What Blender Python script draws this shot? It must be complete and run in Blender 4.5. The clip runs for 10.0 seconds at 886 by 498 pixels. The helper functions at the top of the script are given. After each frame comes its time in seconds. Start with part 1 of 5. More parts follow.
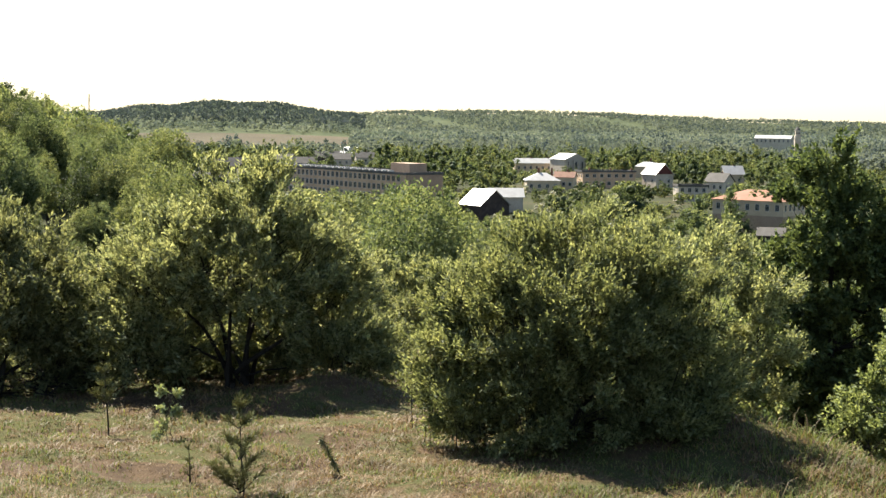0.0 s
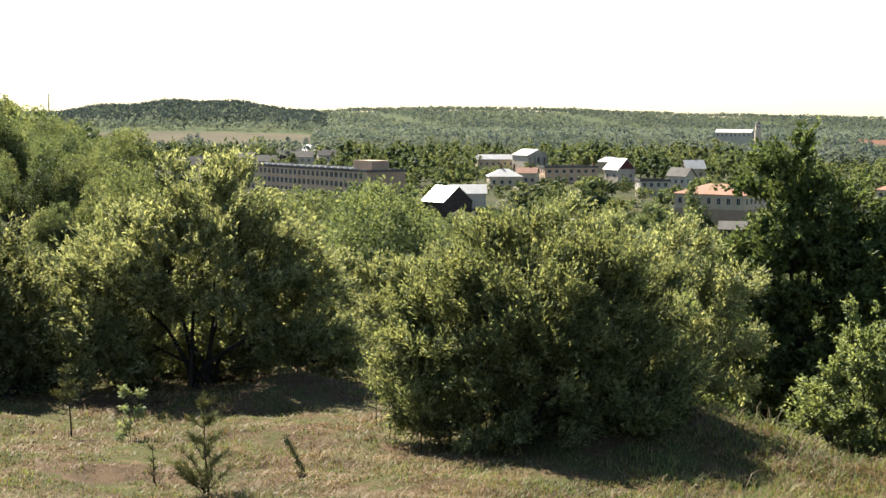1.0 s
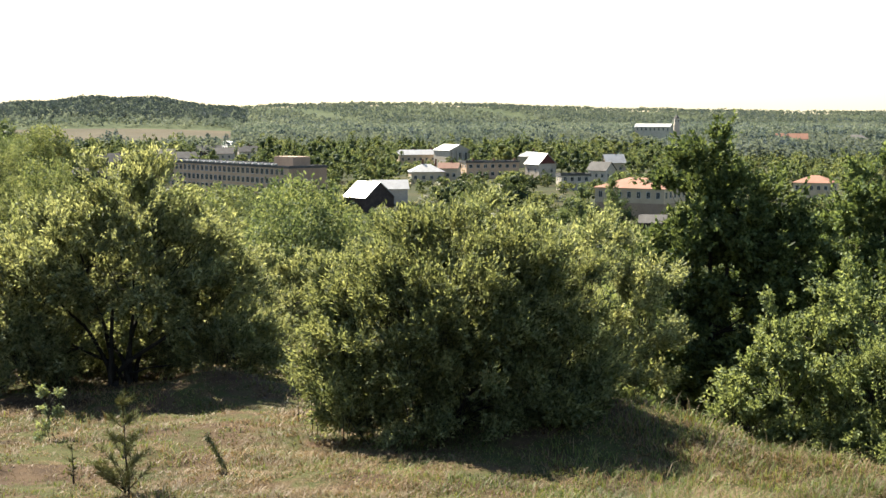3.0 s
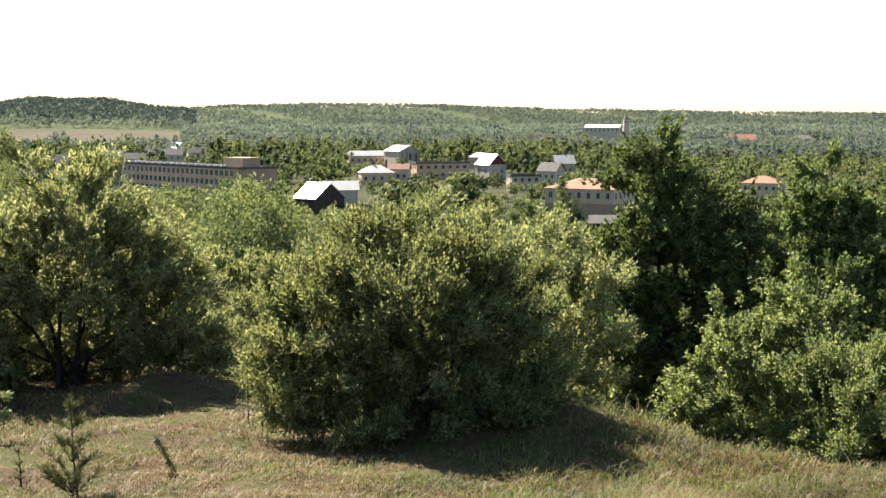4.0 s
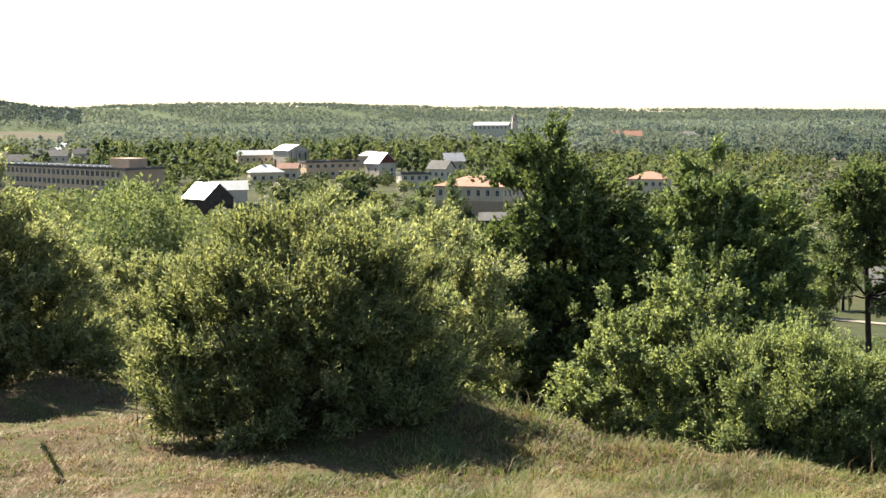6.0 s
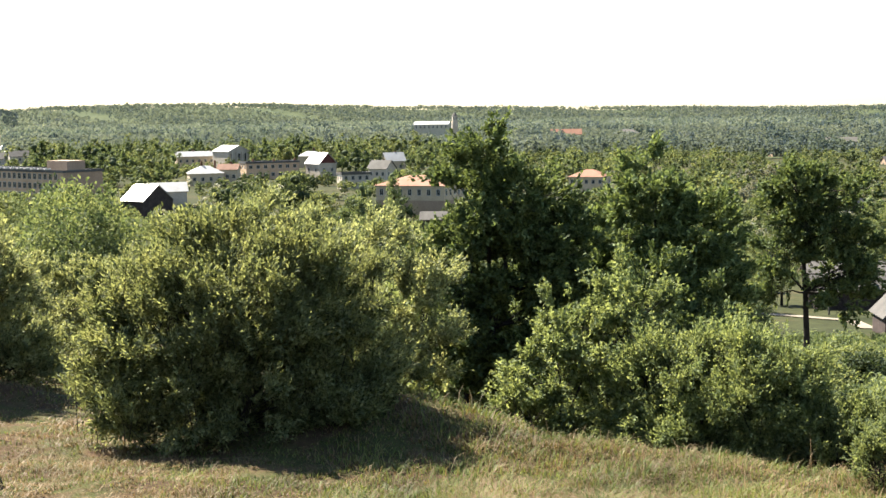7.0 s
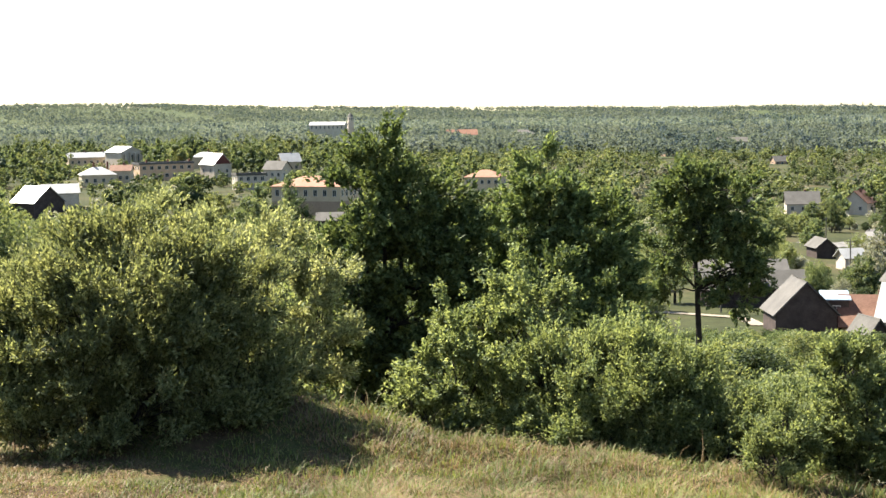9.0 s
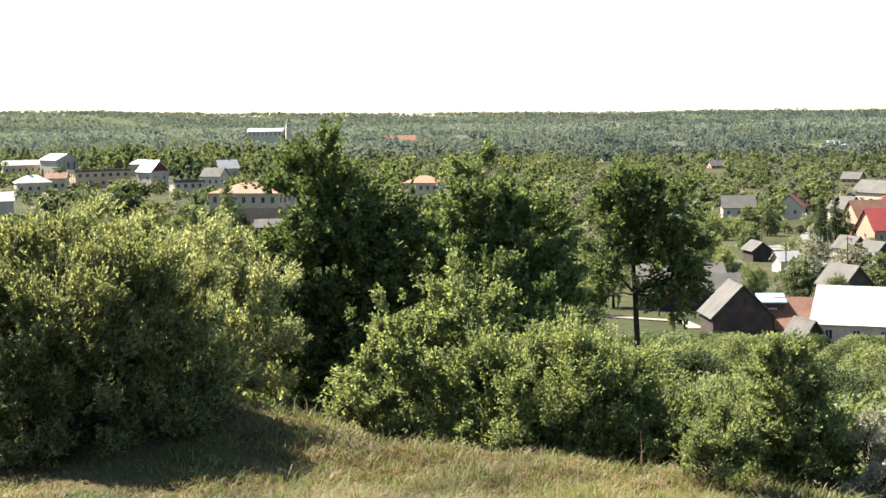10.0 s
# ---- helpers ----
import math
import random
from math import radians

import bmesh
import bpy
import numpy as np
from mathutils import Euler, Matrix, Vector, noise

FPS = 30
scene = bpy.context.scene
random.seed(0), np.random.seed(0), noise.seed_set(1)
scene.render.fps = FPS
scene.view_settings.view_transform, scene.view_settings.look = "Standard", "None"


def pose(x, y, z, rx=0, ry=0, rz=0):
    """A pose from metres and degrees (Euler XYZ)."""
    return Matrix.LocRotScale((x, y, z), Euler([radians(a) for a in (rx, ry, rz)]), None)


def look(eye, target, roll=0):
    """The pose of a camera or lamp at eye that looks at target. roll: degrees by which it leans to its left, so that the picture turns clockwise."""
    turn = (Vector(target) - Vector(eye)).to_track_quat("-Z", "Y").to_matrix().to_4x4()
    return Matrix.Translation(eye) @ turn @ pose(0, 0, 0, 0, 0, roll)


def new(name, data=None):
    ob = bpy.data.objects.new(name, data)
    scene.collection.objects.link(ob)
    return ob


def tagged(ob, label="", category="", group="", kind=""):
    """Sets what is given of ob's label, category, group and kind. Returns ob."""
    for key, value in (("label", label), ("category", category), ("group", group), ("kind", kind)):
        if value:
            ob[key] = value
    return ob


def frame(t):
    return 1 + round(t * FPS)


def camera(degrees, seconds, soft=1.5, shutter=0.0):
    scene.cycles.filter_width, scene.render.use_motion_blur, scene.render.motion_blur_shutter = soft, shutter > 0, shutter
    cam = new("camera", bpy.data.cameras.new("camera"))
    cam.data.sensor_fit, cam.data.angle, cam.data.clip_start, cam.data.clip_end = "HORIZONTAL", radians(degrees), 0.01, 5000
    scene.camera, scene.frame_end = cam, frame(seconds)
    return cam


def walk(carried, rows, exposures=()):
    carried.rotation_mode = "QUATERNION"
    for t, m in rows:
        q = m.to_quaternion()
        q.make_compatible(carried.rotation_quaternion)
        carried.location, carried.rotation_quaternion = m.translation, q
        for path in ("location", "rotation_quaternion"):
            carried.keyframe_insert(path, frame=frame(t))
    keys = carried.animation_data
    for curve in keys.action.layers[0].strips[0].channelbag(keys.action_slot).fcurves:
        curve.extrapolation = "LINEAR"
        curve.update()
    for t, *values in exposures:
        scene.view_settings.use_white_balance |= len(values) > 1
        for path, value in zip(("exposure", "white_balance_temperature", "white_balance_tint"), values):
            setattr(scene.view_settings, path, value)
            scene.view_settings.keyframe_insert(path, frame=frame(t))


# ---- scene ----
import collections

# ---- camera: a slow pan to the right from one standpoint on the hillside ----
EYE = 40.0
cam = camera(32.5, 10.0, soft=1.5)
PAN = [
    (0.0, 0.06, -4.96, -0.63), (0.5, -0.65, -5.02, -0.45), (1.0, -1.37, -5.07, -0.14), (1.5, -2.12, -5.12, 0.15),
    (2.0, -2.88, -5.14, -0.18), (2.5, -3.55, -5.21, 0.01), (4.0, -6.20, -5.21, 0.10), (4.5, -7.21, -5.19, 0.36),
    (5.0, -8.29, -5.21, 0.27), (5.5, -9.28, -5.25, 0.30), (7.0, -12.61, -5.34, 0.88), (7.5, -13.61, -5.33, 0.94),
    (8.0, -14.56, -5.34, 0.84), (8.5, -15.48, -5.40, 0.91), (9.0, -16.52, -5.38, 0.86), (9.5, -17.62, -5.27, 0.71),
    (10.0, -18.84, -5.20, 1.07),
]
walk(cam, [(t, pose(0.0089 * t, -0.0044 * t, EYE - 0.0019 * t, 90 + pitch, roll, yaw)) for t, yaw, pitch, roll in PAN], [(0.0, 1.90, 6600, 10), (10.0, 2.25, 6600, 10)])
NARROW = 32.5 / 37.0  # plan bearings are drawn wider and nearer than they lie on the ground by this ratio

# ---- sky and sun ----
SUN_AZ, SUN_EL = -37.0, 50.0
world = bpy.data.worlds.new("sky")
scene.world = world
world.use_nodes = True
wn = world.node_tree.nodes
sky = wn.new("ShaderNodeTexSky")
sky.sky_type, sky.sun_disc = "NISHITA", False
sky.sun_elevation, sky.sun_rotation = radians(SUN_EL), radians(SUN_AZ)
sky.air_density, sky.dust_density, sky.ozone_density = 1.0, 0.35, 1.0
wn["Background"].inputs["Strength"].default_value = 0.056
world.node_tree.links.new(sky.outputs[0], wn["Background"].inputs[0])
sun = new("sun", bpy.data.lights.new("sun", "SUN"))
sun.data.energy, sun.data.angle, sun.data.color = 5.0, radians(0.6), (1.0, 0.94, 0.82)
sun_dir = Vector((math.sin(radians(SUN_AZ)) * math.cos(radians(SUN_EL)), math.cos(radians(SUN_AZ)) * math.cos(radians(SUN_EL)), math.sin(radians(SUN_EL))))
sun.matrix_world = look(sun_dir * 50 + Vector((0, 0, 60)), (0, 0, 60))


# ---- materials ----
def material(name, rough=0.8, metal=0.0):
    m = bpy.data.materials.new(name)
    m.use_nodes = True
    b = m.node_tree.nodes["Principled BSDF"]
    b.inputs["Roughness"].default_value, b.inputs["Metallic"].default_value = rough, metal
    return m, m.node_tree.nodes, m.node_tree.links, b


def noise_ramp(nodes, links, scale, stops, coord, detail=5.0, rough=0.6):
    n = nodes.new("ShaderNodeTexNoise")
    n.inputs["Scale"].default_value, n.inputs["Detail"].default_value, n.inputs["Roughness"].default_value = scale, detail, rough
    links.new(coord, n.inputs["Vector"])
    r = nodes.new("ShaderNodeValToRGB")
    while len(r.color_ramp.elements) < len(stops):
        r.color_ramp.elements.new(0.5)
    for e, (p, c) in zip(r.color_ramp.elements, stops):
        e.position, e.color = p, (*c, 1)
    links.new(n.outputs[0], r.inputs[0])
    return n, r


def mix_color(nodes, links, kind, fac, a, b):
    m = nodes.new("ShaderNodeMix")
    m.data_type, m.blend_type = "RGBA", kind
    for socket, value in ((m.inputs[0], fac), (m.inputs[6], a), (m.inputs[7], b)):
        if isinstance(value, bpy.types.NodeSocket):
            links.new(value, socket)
        elif isinstance(value, tuple):
            socket.default_value = (*value, 1)
        else:
            socket.default_value = value
    return m.outputs[2]


def add_bump(nodes, links, bsdf, height, strength, distance):
    b = nodes.new("ShaderNodeBump")
    b.inputs["Strength"].default_value, b.inputs["Distance"].default_value = strength, distance
    links.new(height, b.inputs["Height"])
    links.new(b.outputs[0], bsdf.inputs["Normal"])


def surface(name, dark, light, scale=1.0, fine=12.0, rough=0.8, bump=0.3, dist=0.02, metal=0.0):
    """A weathered surface: broad stains, fine grain, small relief, slight change from object to object."""
    m, n, l, b = material(name, rough, metal)
    b.inputs["Specular IOR Level"].default_value = 0.2 if rough > 0.7 else 0.5
    co = n.new("ShaderNodeTexCoord").outputs["Object"]
    _, broad = noise_ramp(n, l, scale, [(0.3, dark), (0.7, light)], co)
    grain, gr = noise_ramp(n, l, fine, [(0.3, (0.78, 0.78, 0.78)), (0.7, (1.1, 1.1, 1.1))], co)
    c = mix_color(n, l, "MULTIPLY", 1.0, broad.outputs[0], gr.outputs[0])
    l.new(c, b.inputs["Base Color"])
    add_bump(n, l, b, grain.outputs[0], bump, dist)
    return m


def foliage(name, dark, light, through_share=0.35, rough=0.5, spread=3.0, gloss=0.12):
    """Leaves: each leaf has a tone of its own, light comes through them."""
    m, n, l, b = material(name, rough)
    geo = n.new("ShaderNodeNewGeometry")
    ramp = n.new("ShaderNodeValToRGB")
    ramp.color_ramp.elements[0].color, ramp.color_ramp.elements[1].color = (*dark, 1), (*light, 1)
    l.new(geo.outputs["Random Per Island"], ramp.inputs[0])
    co = n.new("ShaderNodeTexCoord").outputs["Object"]
    _, patch = noise_ramp(n, l, spread, [(0.3, (0.62, 0.68, 0.66)), (0.7, (1.22, 1.16, 1.05))], co, 2.0)
    c = mix_color(n, l, "MULTIPLY", 1.0, ramp.outputs[0], patch.outputs[0])
    info = n.new("ShaderNodeObjectInfo")
    hue = n.new("ShaderNodeHueSaturation")
    vary = n.new("ShaderNodeMapRange")
    vary.inputs[3].default_value, vary.inputs[4].default_value = 0.8, 1.2
    l.new(info.outputs["Random"], vary.inputs[0])
    l.new(vary.outputs[0], hue.inputs["Value"])
    l.new(c, hue.inputs["Color"])
    l.new(hue.outputs[0], b.inputs["Base Color"])
    b.inputs["Specular IOR Level"].default_value = gloss
    tr = n.new("ShaderNodeBsdfTranslucent")
    warm = mix_color(n, l, "MULTIPLY", 1.0, hue.outputs[0], (1.44, 1.34, 0.82))
    l.new(warm, tr.inputs[0])
    mx = n.new("ShaderNodeMixShader")
    mx.inputs[0].default_value = through_share
    l.new(b.outputs[0], mx.inputs[1])
    l.new(tr.outputs[0], mx.inputs[2])
    l.new(mx.outputs[0], n["Material Output"].inputs[0])
    return m


def meadow(name, stops, scale, blotch, bump=0.6, fine=9.0):
    m, n, l, b = material(name, 0.95)
    b.inputs["Specular IOR Level"].default_value = 0.1
    co = n.new("ShaderNodeTexCoord").outputs["Object"]
    _, r = noise_ramp(n, l, scale, stops, co, 6.0, 0.65)
    fn, fr = noise_ramp(n, l, fine, [(0.3, (0.6, 0.6, 0.6)), (0.7, (1.25, 1.25, 1.2))], co, 6.0, 0.75)
    _, br = noise_ramp(n, l, blotch, [(0.35, (0.8, 0.85, 0.8)), (0.65, (1.1, 1.05, 1.0))], co)
    c = mix_color(n, l, "MULTIPLY", 1.0, r.outputs[0], fr.outputs[0])
    c = mix_color(n, l, "MULTIPLY", 1.0, c, br.outputs[0])
    l.new(c, b.inputs["Base Color"])
    add_bump(n, l, b, fn.outputs[0], bump, 0.08)
    return m


M = {}
M["slope"] = meadow("dry_meadow", [(0.30, (0.034, 0.021, 0.014)), (0.42, (0.086, 0.057, 0.035)), (0.54, (0.056, 0.063, 0.022)), (0.66, (0.113, 0.075, 0.047))], 0.9, 0.15)
M["valley"] = meadow("valley_grass", [(0.3, (0.025, 0.030, 0.013)), (0.5, (0.042, 0.046, 0.020)), (0.7, (0.076, 0.059, 0.034))], 0.05, 0.01, 0.3, 0.7)
M["field_tan"] = meadow("ploughed_field", [(0.3, (0.066, 0.055, 0.036)), (0.7, (0.086, 0.073, 0.049))], 0.02, 0.004, 0.2, 0.4)
M["field_green"] = meadow("young_crop", [(0.3, (0.099, 0.149, 0.037)), (0.7, (0.149, 0.186, 0.056))], 0.02, 0.004, 0.2, 0.4)
M["woodfloor"] = meadow("forest_floor", [(0.3, (0.042, 0.057, 0.027)), (0.7, (0.063, 0.076, 0.036))], 0.02, 0.004, 0.2, 0.3)
M["bark"] = surface("dark_bark", (0.012, 0.010, 0.008), (0.032, 0.027, 0.022), 6, 60, 0.95, 0.8, 0.01)
M["bark_grey"] = surface("grey_bark", (0.06, 0.055, 0.045), (0.13, 0.12, 0.10), 4, 50, 0.95, 0.8, 0.01)
M["leaf_apple"] = foliage("plum_leaves", (0.078, 0.092, 0.048), (0.316, 0.340, 0.207), 0.48, 0.6, gloss=0.12)
M["leaf_bush"] = foliage("blackthorn_leaves", (0.061, 0.075, 0.035), (0.266, 0.294, 0.164), 0.48, 0.6, gloss=0.12)
M["leaf_alder"] = foliage("maple_leaves", (0.037, 0.058, 0.024), (0.175, 0.222, 0.100), 0.36, 0.6, gloss=0.12)
M["leaf_haw"] = foliage("hawthorn_leaves", (0.074, 0.098, 0.043), (0.273, 0.321, 0.166), 0.48, 0.6, gloss=0.12)
M["leaf_pine"] = foliage("pine_needles", (0.082, 0.095, 0.043), (0.177, 0.178, 0.085), 0.15)
M["leaf_pale"] = foliage("pale_leaves", (0.204, 0.251, 0.121), (0.390, 0.427, 0.261), 0.3)
M["blossom"] = foliage("white_blossom", (0.217, 0.223, 0.174), (0.465, 0.459, 0.422), 0.25)
M["town_a"] = foliage("lime_tree_leaves", (0.072, 0.103, 0.051), (0.174, 0.206, 0.113), 0.42, 0.6, spread=0.6, gloss=0.1)
M["town_b"] = foliage("dark_tree_leaves", (0.030, 0.050, 0.023), (0.077, 0.098, 0.053), 0.36, 0.6, spread=0.6, gloss=0.1)
M["town_c"] = foliage("spring_leaves", (0.111, 0.143, 0.063), (0.245, 0.267, 0.141), 0.42, 0.6, spread=0.6, gloss=0.1)
M["town_d"] = foliage("willow_leaves", (0.145, 0.158, 0.128), (0.279, 0.280, 0.243), 0.36, 0.6, spread=0.6, gloss=0.1)
# distance haze is painted into this leaf colour: pale, with blue above green
M["wood_hazed"] = foliage("hazed_wood_leaves", (0.102, 0.129, 0.135), (0.159, 0.188, 0.194), 0.4, 0.8, spread=0.009, gloss=0.1)
# needles coloured bluer than pine to stand in for haze over the distance
M["pine_hazed"] = foliage("hazed_pine_needles", (0.056, 0.079, 0.099), (0.084, 0.111, 0.133), 0.3, 0.8, spread=0.012, gloss=0.1)
M["grass"] = foliage("grass_blades", (0.077, 0.111, 0.031), (0.197, 0.223, 0.083), 0.35, spread=0.8, gloss=0.1)
M["straw"] = foliage("straw_blades", (0.117, 0.078, 0.043), (0.250, 0.186, 0.117), 0.25, spread=0.8, gloss=0.1)
M["soil"] = surface("bare_brown_soil", (0.034, 0.019, 0.008), (0.085, 0.053, 0.026), 3, 25, 0.95, 0.8, 0.03)
M["cream"] = surface("cream_plaster", (0.443, 0.348, 0.237), (0.535, 0.426, 0.302), 0.3, 3)
M["white_wall"] = surface("white_plaster", (0.387, 0.332, 0.270), (0.507, 0.444, 0.367), 0.3, 3)
M["grey_wall"] = surface("grey_silicate_brick", (0.423, 0.293, 0.197), (0.561, 0.399, 0.267), 0.2, 3)
M["tan_wall"] = surface("tan_panel", (0.290, 0.203, 0.143), (0.358, 0.258, 0.185), 0.2, 3)
M["board"] = surface("dark_boards", (0.037, 0.028, 0.025), (0.074, 0.056, 0.050), 1.0, 8)
M["maroon"] = surface("maroon_paint", (0.099, 0.031, 0.028), (0.136, 0.050, 0.043), 1.0, 8)
M["asbestos"] = surface("grey_corrugated_roofing", (0.072, 0.067, 0.060), (0.113, 0.106, 0.097), 0.4, 5, 0.85)
M["old_roof"] = surface("dark_grey_roofing", (0.069, 0.065, 0.061), (0.113, 0.104, 0.095), 0.4, 5, 0.85)
M["tin"] = surface("bright_sheet_roofing", (0.298, 0.293, 0.278), (0.384, 0.379, 0.365), 0.4, 4, 0.42, 0.1, 0.01, 0.2)
M["salmon"] = surface("salmon_tile_roofing", (0.223, 0.107, 0.069), (0.276, 0.148, 0.101), 0.3, 4)
M["rust"] = surface("rusty_red_roofing", (0.119, 0.059, 0.040), (0.169, 0.094, 0.065), 0.5, 4)
M["red"] = surface("red_painted_roofing", (0.214, 0.028, 0.023), (0.270, 0.046, 0.038), 0.4, 4, 0.5)
M["blue_roof"] = surface("pale_blue_roofing", (0.211, 0.285, 0.347), (0.285, 0.360, 0.422), 0.5, 4, 0.5)
M["tar"] = surface("roofing_felt", (0.062, 0.062, 0.062), (0.112, 0.108, 0.105), 0.2, 3)
M["brick"] = surface("dark_red_brick", (0.099, 0.043, 0.031), (0.149, 0.068, 0.050), 1.5, 9)
M["frame"] = surface("white_window_paint", (0.384, 0.384, 0.372), (0.459, 0.459, 0.446), 2, 10, 0.5)
M["door"] = surface("dark_door_paint", (0.062, 0.025, 0.022), (0.093, 0.037, 0.031), 2, 10, 0.6)
M["asphalt"] = surface("pale_worn_road", (0.124, 0.118, 0.112), (0.186, 0.177, 0.167), 0.2, 4, 0.9)
M["dirt"] = surface("dirt_track", (0.186, 0.155, 0.118), (0.260, 0.223, 0.174), 0.2, 4, 0.95)
M["steel"] = surface("galvanised_steel", (0.217, 0.223, 0.229), (0.310, 0.310, 0.310), 1, 9, 0.5, 0.1, 0.01, 0.7)
g, gn, gl, gb = material("window_glass", 0.06)
gb.inputs["Base Color"].default_value = (0.03, 0.035, 0.04, 1)
M["glass"] = g


# ---- ground: one sheet from the hilltop to the horizon ----
def smooth(a, lo, hi):
    u = np.clip((a - lo) / (hi - lo), 0, 1)
    return u * u * (3 - 2 * u)


def bump_at(x, y, az, d, height, across, along):
    a = radians(az)
    u, v = x * math.cos(a) - y * math.sin(a), x * math.sin(a) + y * math.cos(a) - d
    return height * np.exp(-0.5 * ((u / across) ** 2 + (v / along) ** 2))


def town_rise(az, d):
    """The town stands on a low swell of the valley floor."""
    return 6.0 * smooth(d, 390, 480) * (1 - smooth(d, 850, 1100)) * (1 - smooth(az, 12, 16))


def place(az, d):
    """Plan bearing and distance to world x and y."""
    a, r = np.radians(np.asarray(az) * NARROW), np.asarray(d) / NARROW
    return r * np.sin(a), r * np.cos(a)


def ground(x, y):
    wx, wy = np.asarray(x, float), np.asarray(y, float)
    d = np.hypot(wx, wy) * NARROW
    az = np.degrees(np.arctan2(wx, wy)) / NARROW
    x, y = d * np.sin(np.radians(az)), d * np.cos(np.radians(az))
    straight = np.interp(d, (0, 6, 12, 15, 30, 45, 75, 110, 250, 500, 1500, 3200, 4300, 5000), (-1.6, -2.9, -4.05, -4.4, -5.3, -8.0, -14, -22, -33, -36, -38, -38, -8, -8))
    lip = d * (1 + 0.006 * np.clip(az - 16, 0, 40))
    steep = np.interp(lip, (0, 6, 12, 15, 18, 25, 35, 60, 120, 180, 260, 500, 1500, 3200, 4300, 5000), (-1.6, -2.9, -4.05, -4.4, -4.6, -7.4, -11.4, -18, -26, -29, -31.5, -36, -38, -38, -8, -8))
    w = smooth(az, 6, 17) * (1 - smooth(az, 100, 140))
    z = straight * (1 - w) + steep * w
    z = z + bump_at(x, y, 11.8, 18.6, 0.68, 1.5, 1.1) + bump_at(x, y, -4.4, 22.6, 0.45, 0.9, 0.7)
    z = z + bump_at(x, y, -27, 330, 38, 58, 130) * smooth(d, 60, 180)
    z = z + bump_at(x, y, -11.5, 2500, 33, 210, 260) + bump_at(x, y, -7.0, 2600, 25, 150, 260)
    z = z + bump_at(x, y, 2.5, 3900, 27, 450, 500) + bump_at(x, y, 16, 2900, 4, 420, 400) - bump_at(x, y, 40, 4300, 27, 1000, 800) + bump_at(x, y, 32.5, 3500, 9, 170, 300)
    z = z + town_rise(az, d)
    near = np.clip((60 - d) / 40, 0, 1)
    z = z + near * (0.10 * np.sin(x * 0.9 + 1.1 * np.sin(y * 0.5)) * np.cos(y * 0.8) + 0.04 * np.sin(x * 2.9 + y * 1.7) * np.sin(y * 3.3 - x))
    return z + EYE


def spot(az, d):
    x, y = (float(v) for v in place(az, d))
    return x, y, float(ground(x, y))


def mesh_from(name, verts, faces, mats, index=None, smooth_shade=False):
    """A mesh from arrays; faces all have the same number of corners."""
    me = bpy.data.meshes.new(name)
    verts, faces = np.asarray(verts, np.float32), np.asarray(faces, np.int32)
    k = faces.shape[1]
    me.vertices.add(len(verts))
    me.vertices.foreach_set("co", verts.ravel())
    me.loops.add(faces.size)
    me.loops.foreach_set("vertex_index", faces.ravel())
    me.polygons.add(len(faces))
    me.polygons.foreach_set("loop_start", np.arange(0, faces.size, k, dtype=np.int32))
    me.polygons.foreach_set("loop_total", np.full(len(faces), k, np.int32))
    if index is not None:
        me.polygons.foreach_set("material_index", np.asarray(index, np.int32))
    if smooth_shade:
        me.polygons.foreach_set("use_smooth", np.ones(len(faces), bool))
    for m in mats:
        me.materials.append(m)
    me.update(calc_edges=True)
    return me


BARE = [(-13.0, 17.2, 1.0, 0.5), (-18.5, 17.4, 0.7, 0.4), (-10.6, 15.6, 0.7, 0.3), (13.5, 16.0, 0.5, 0.2), (22.8, 16.2, 0.45, 0.2), (-5.5, 16.2, 0.35, 0.2), (-14.6, 20.4, 0.5, 0.35), (-1.6, 41.0, 1.6, 1.6)]


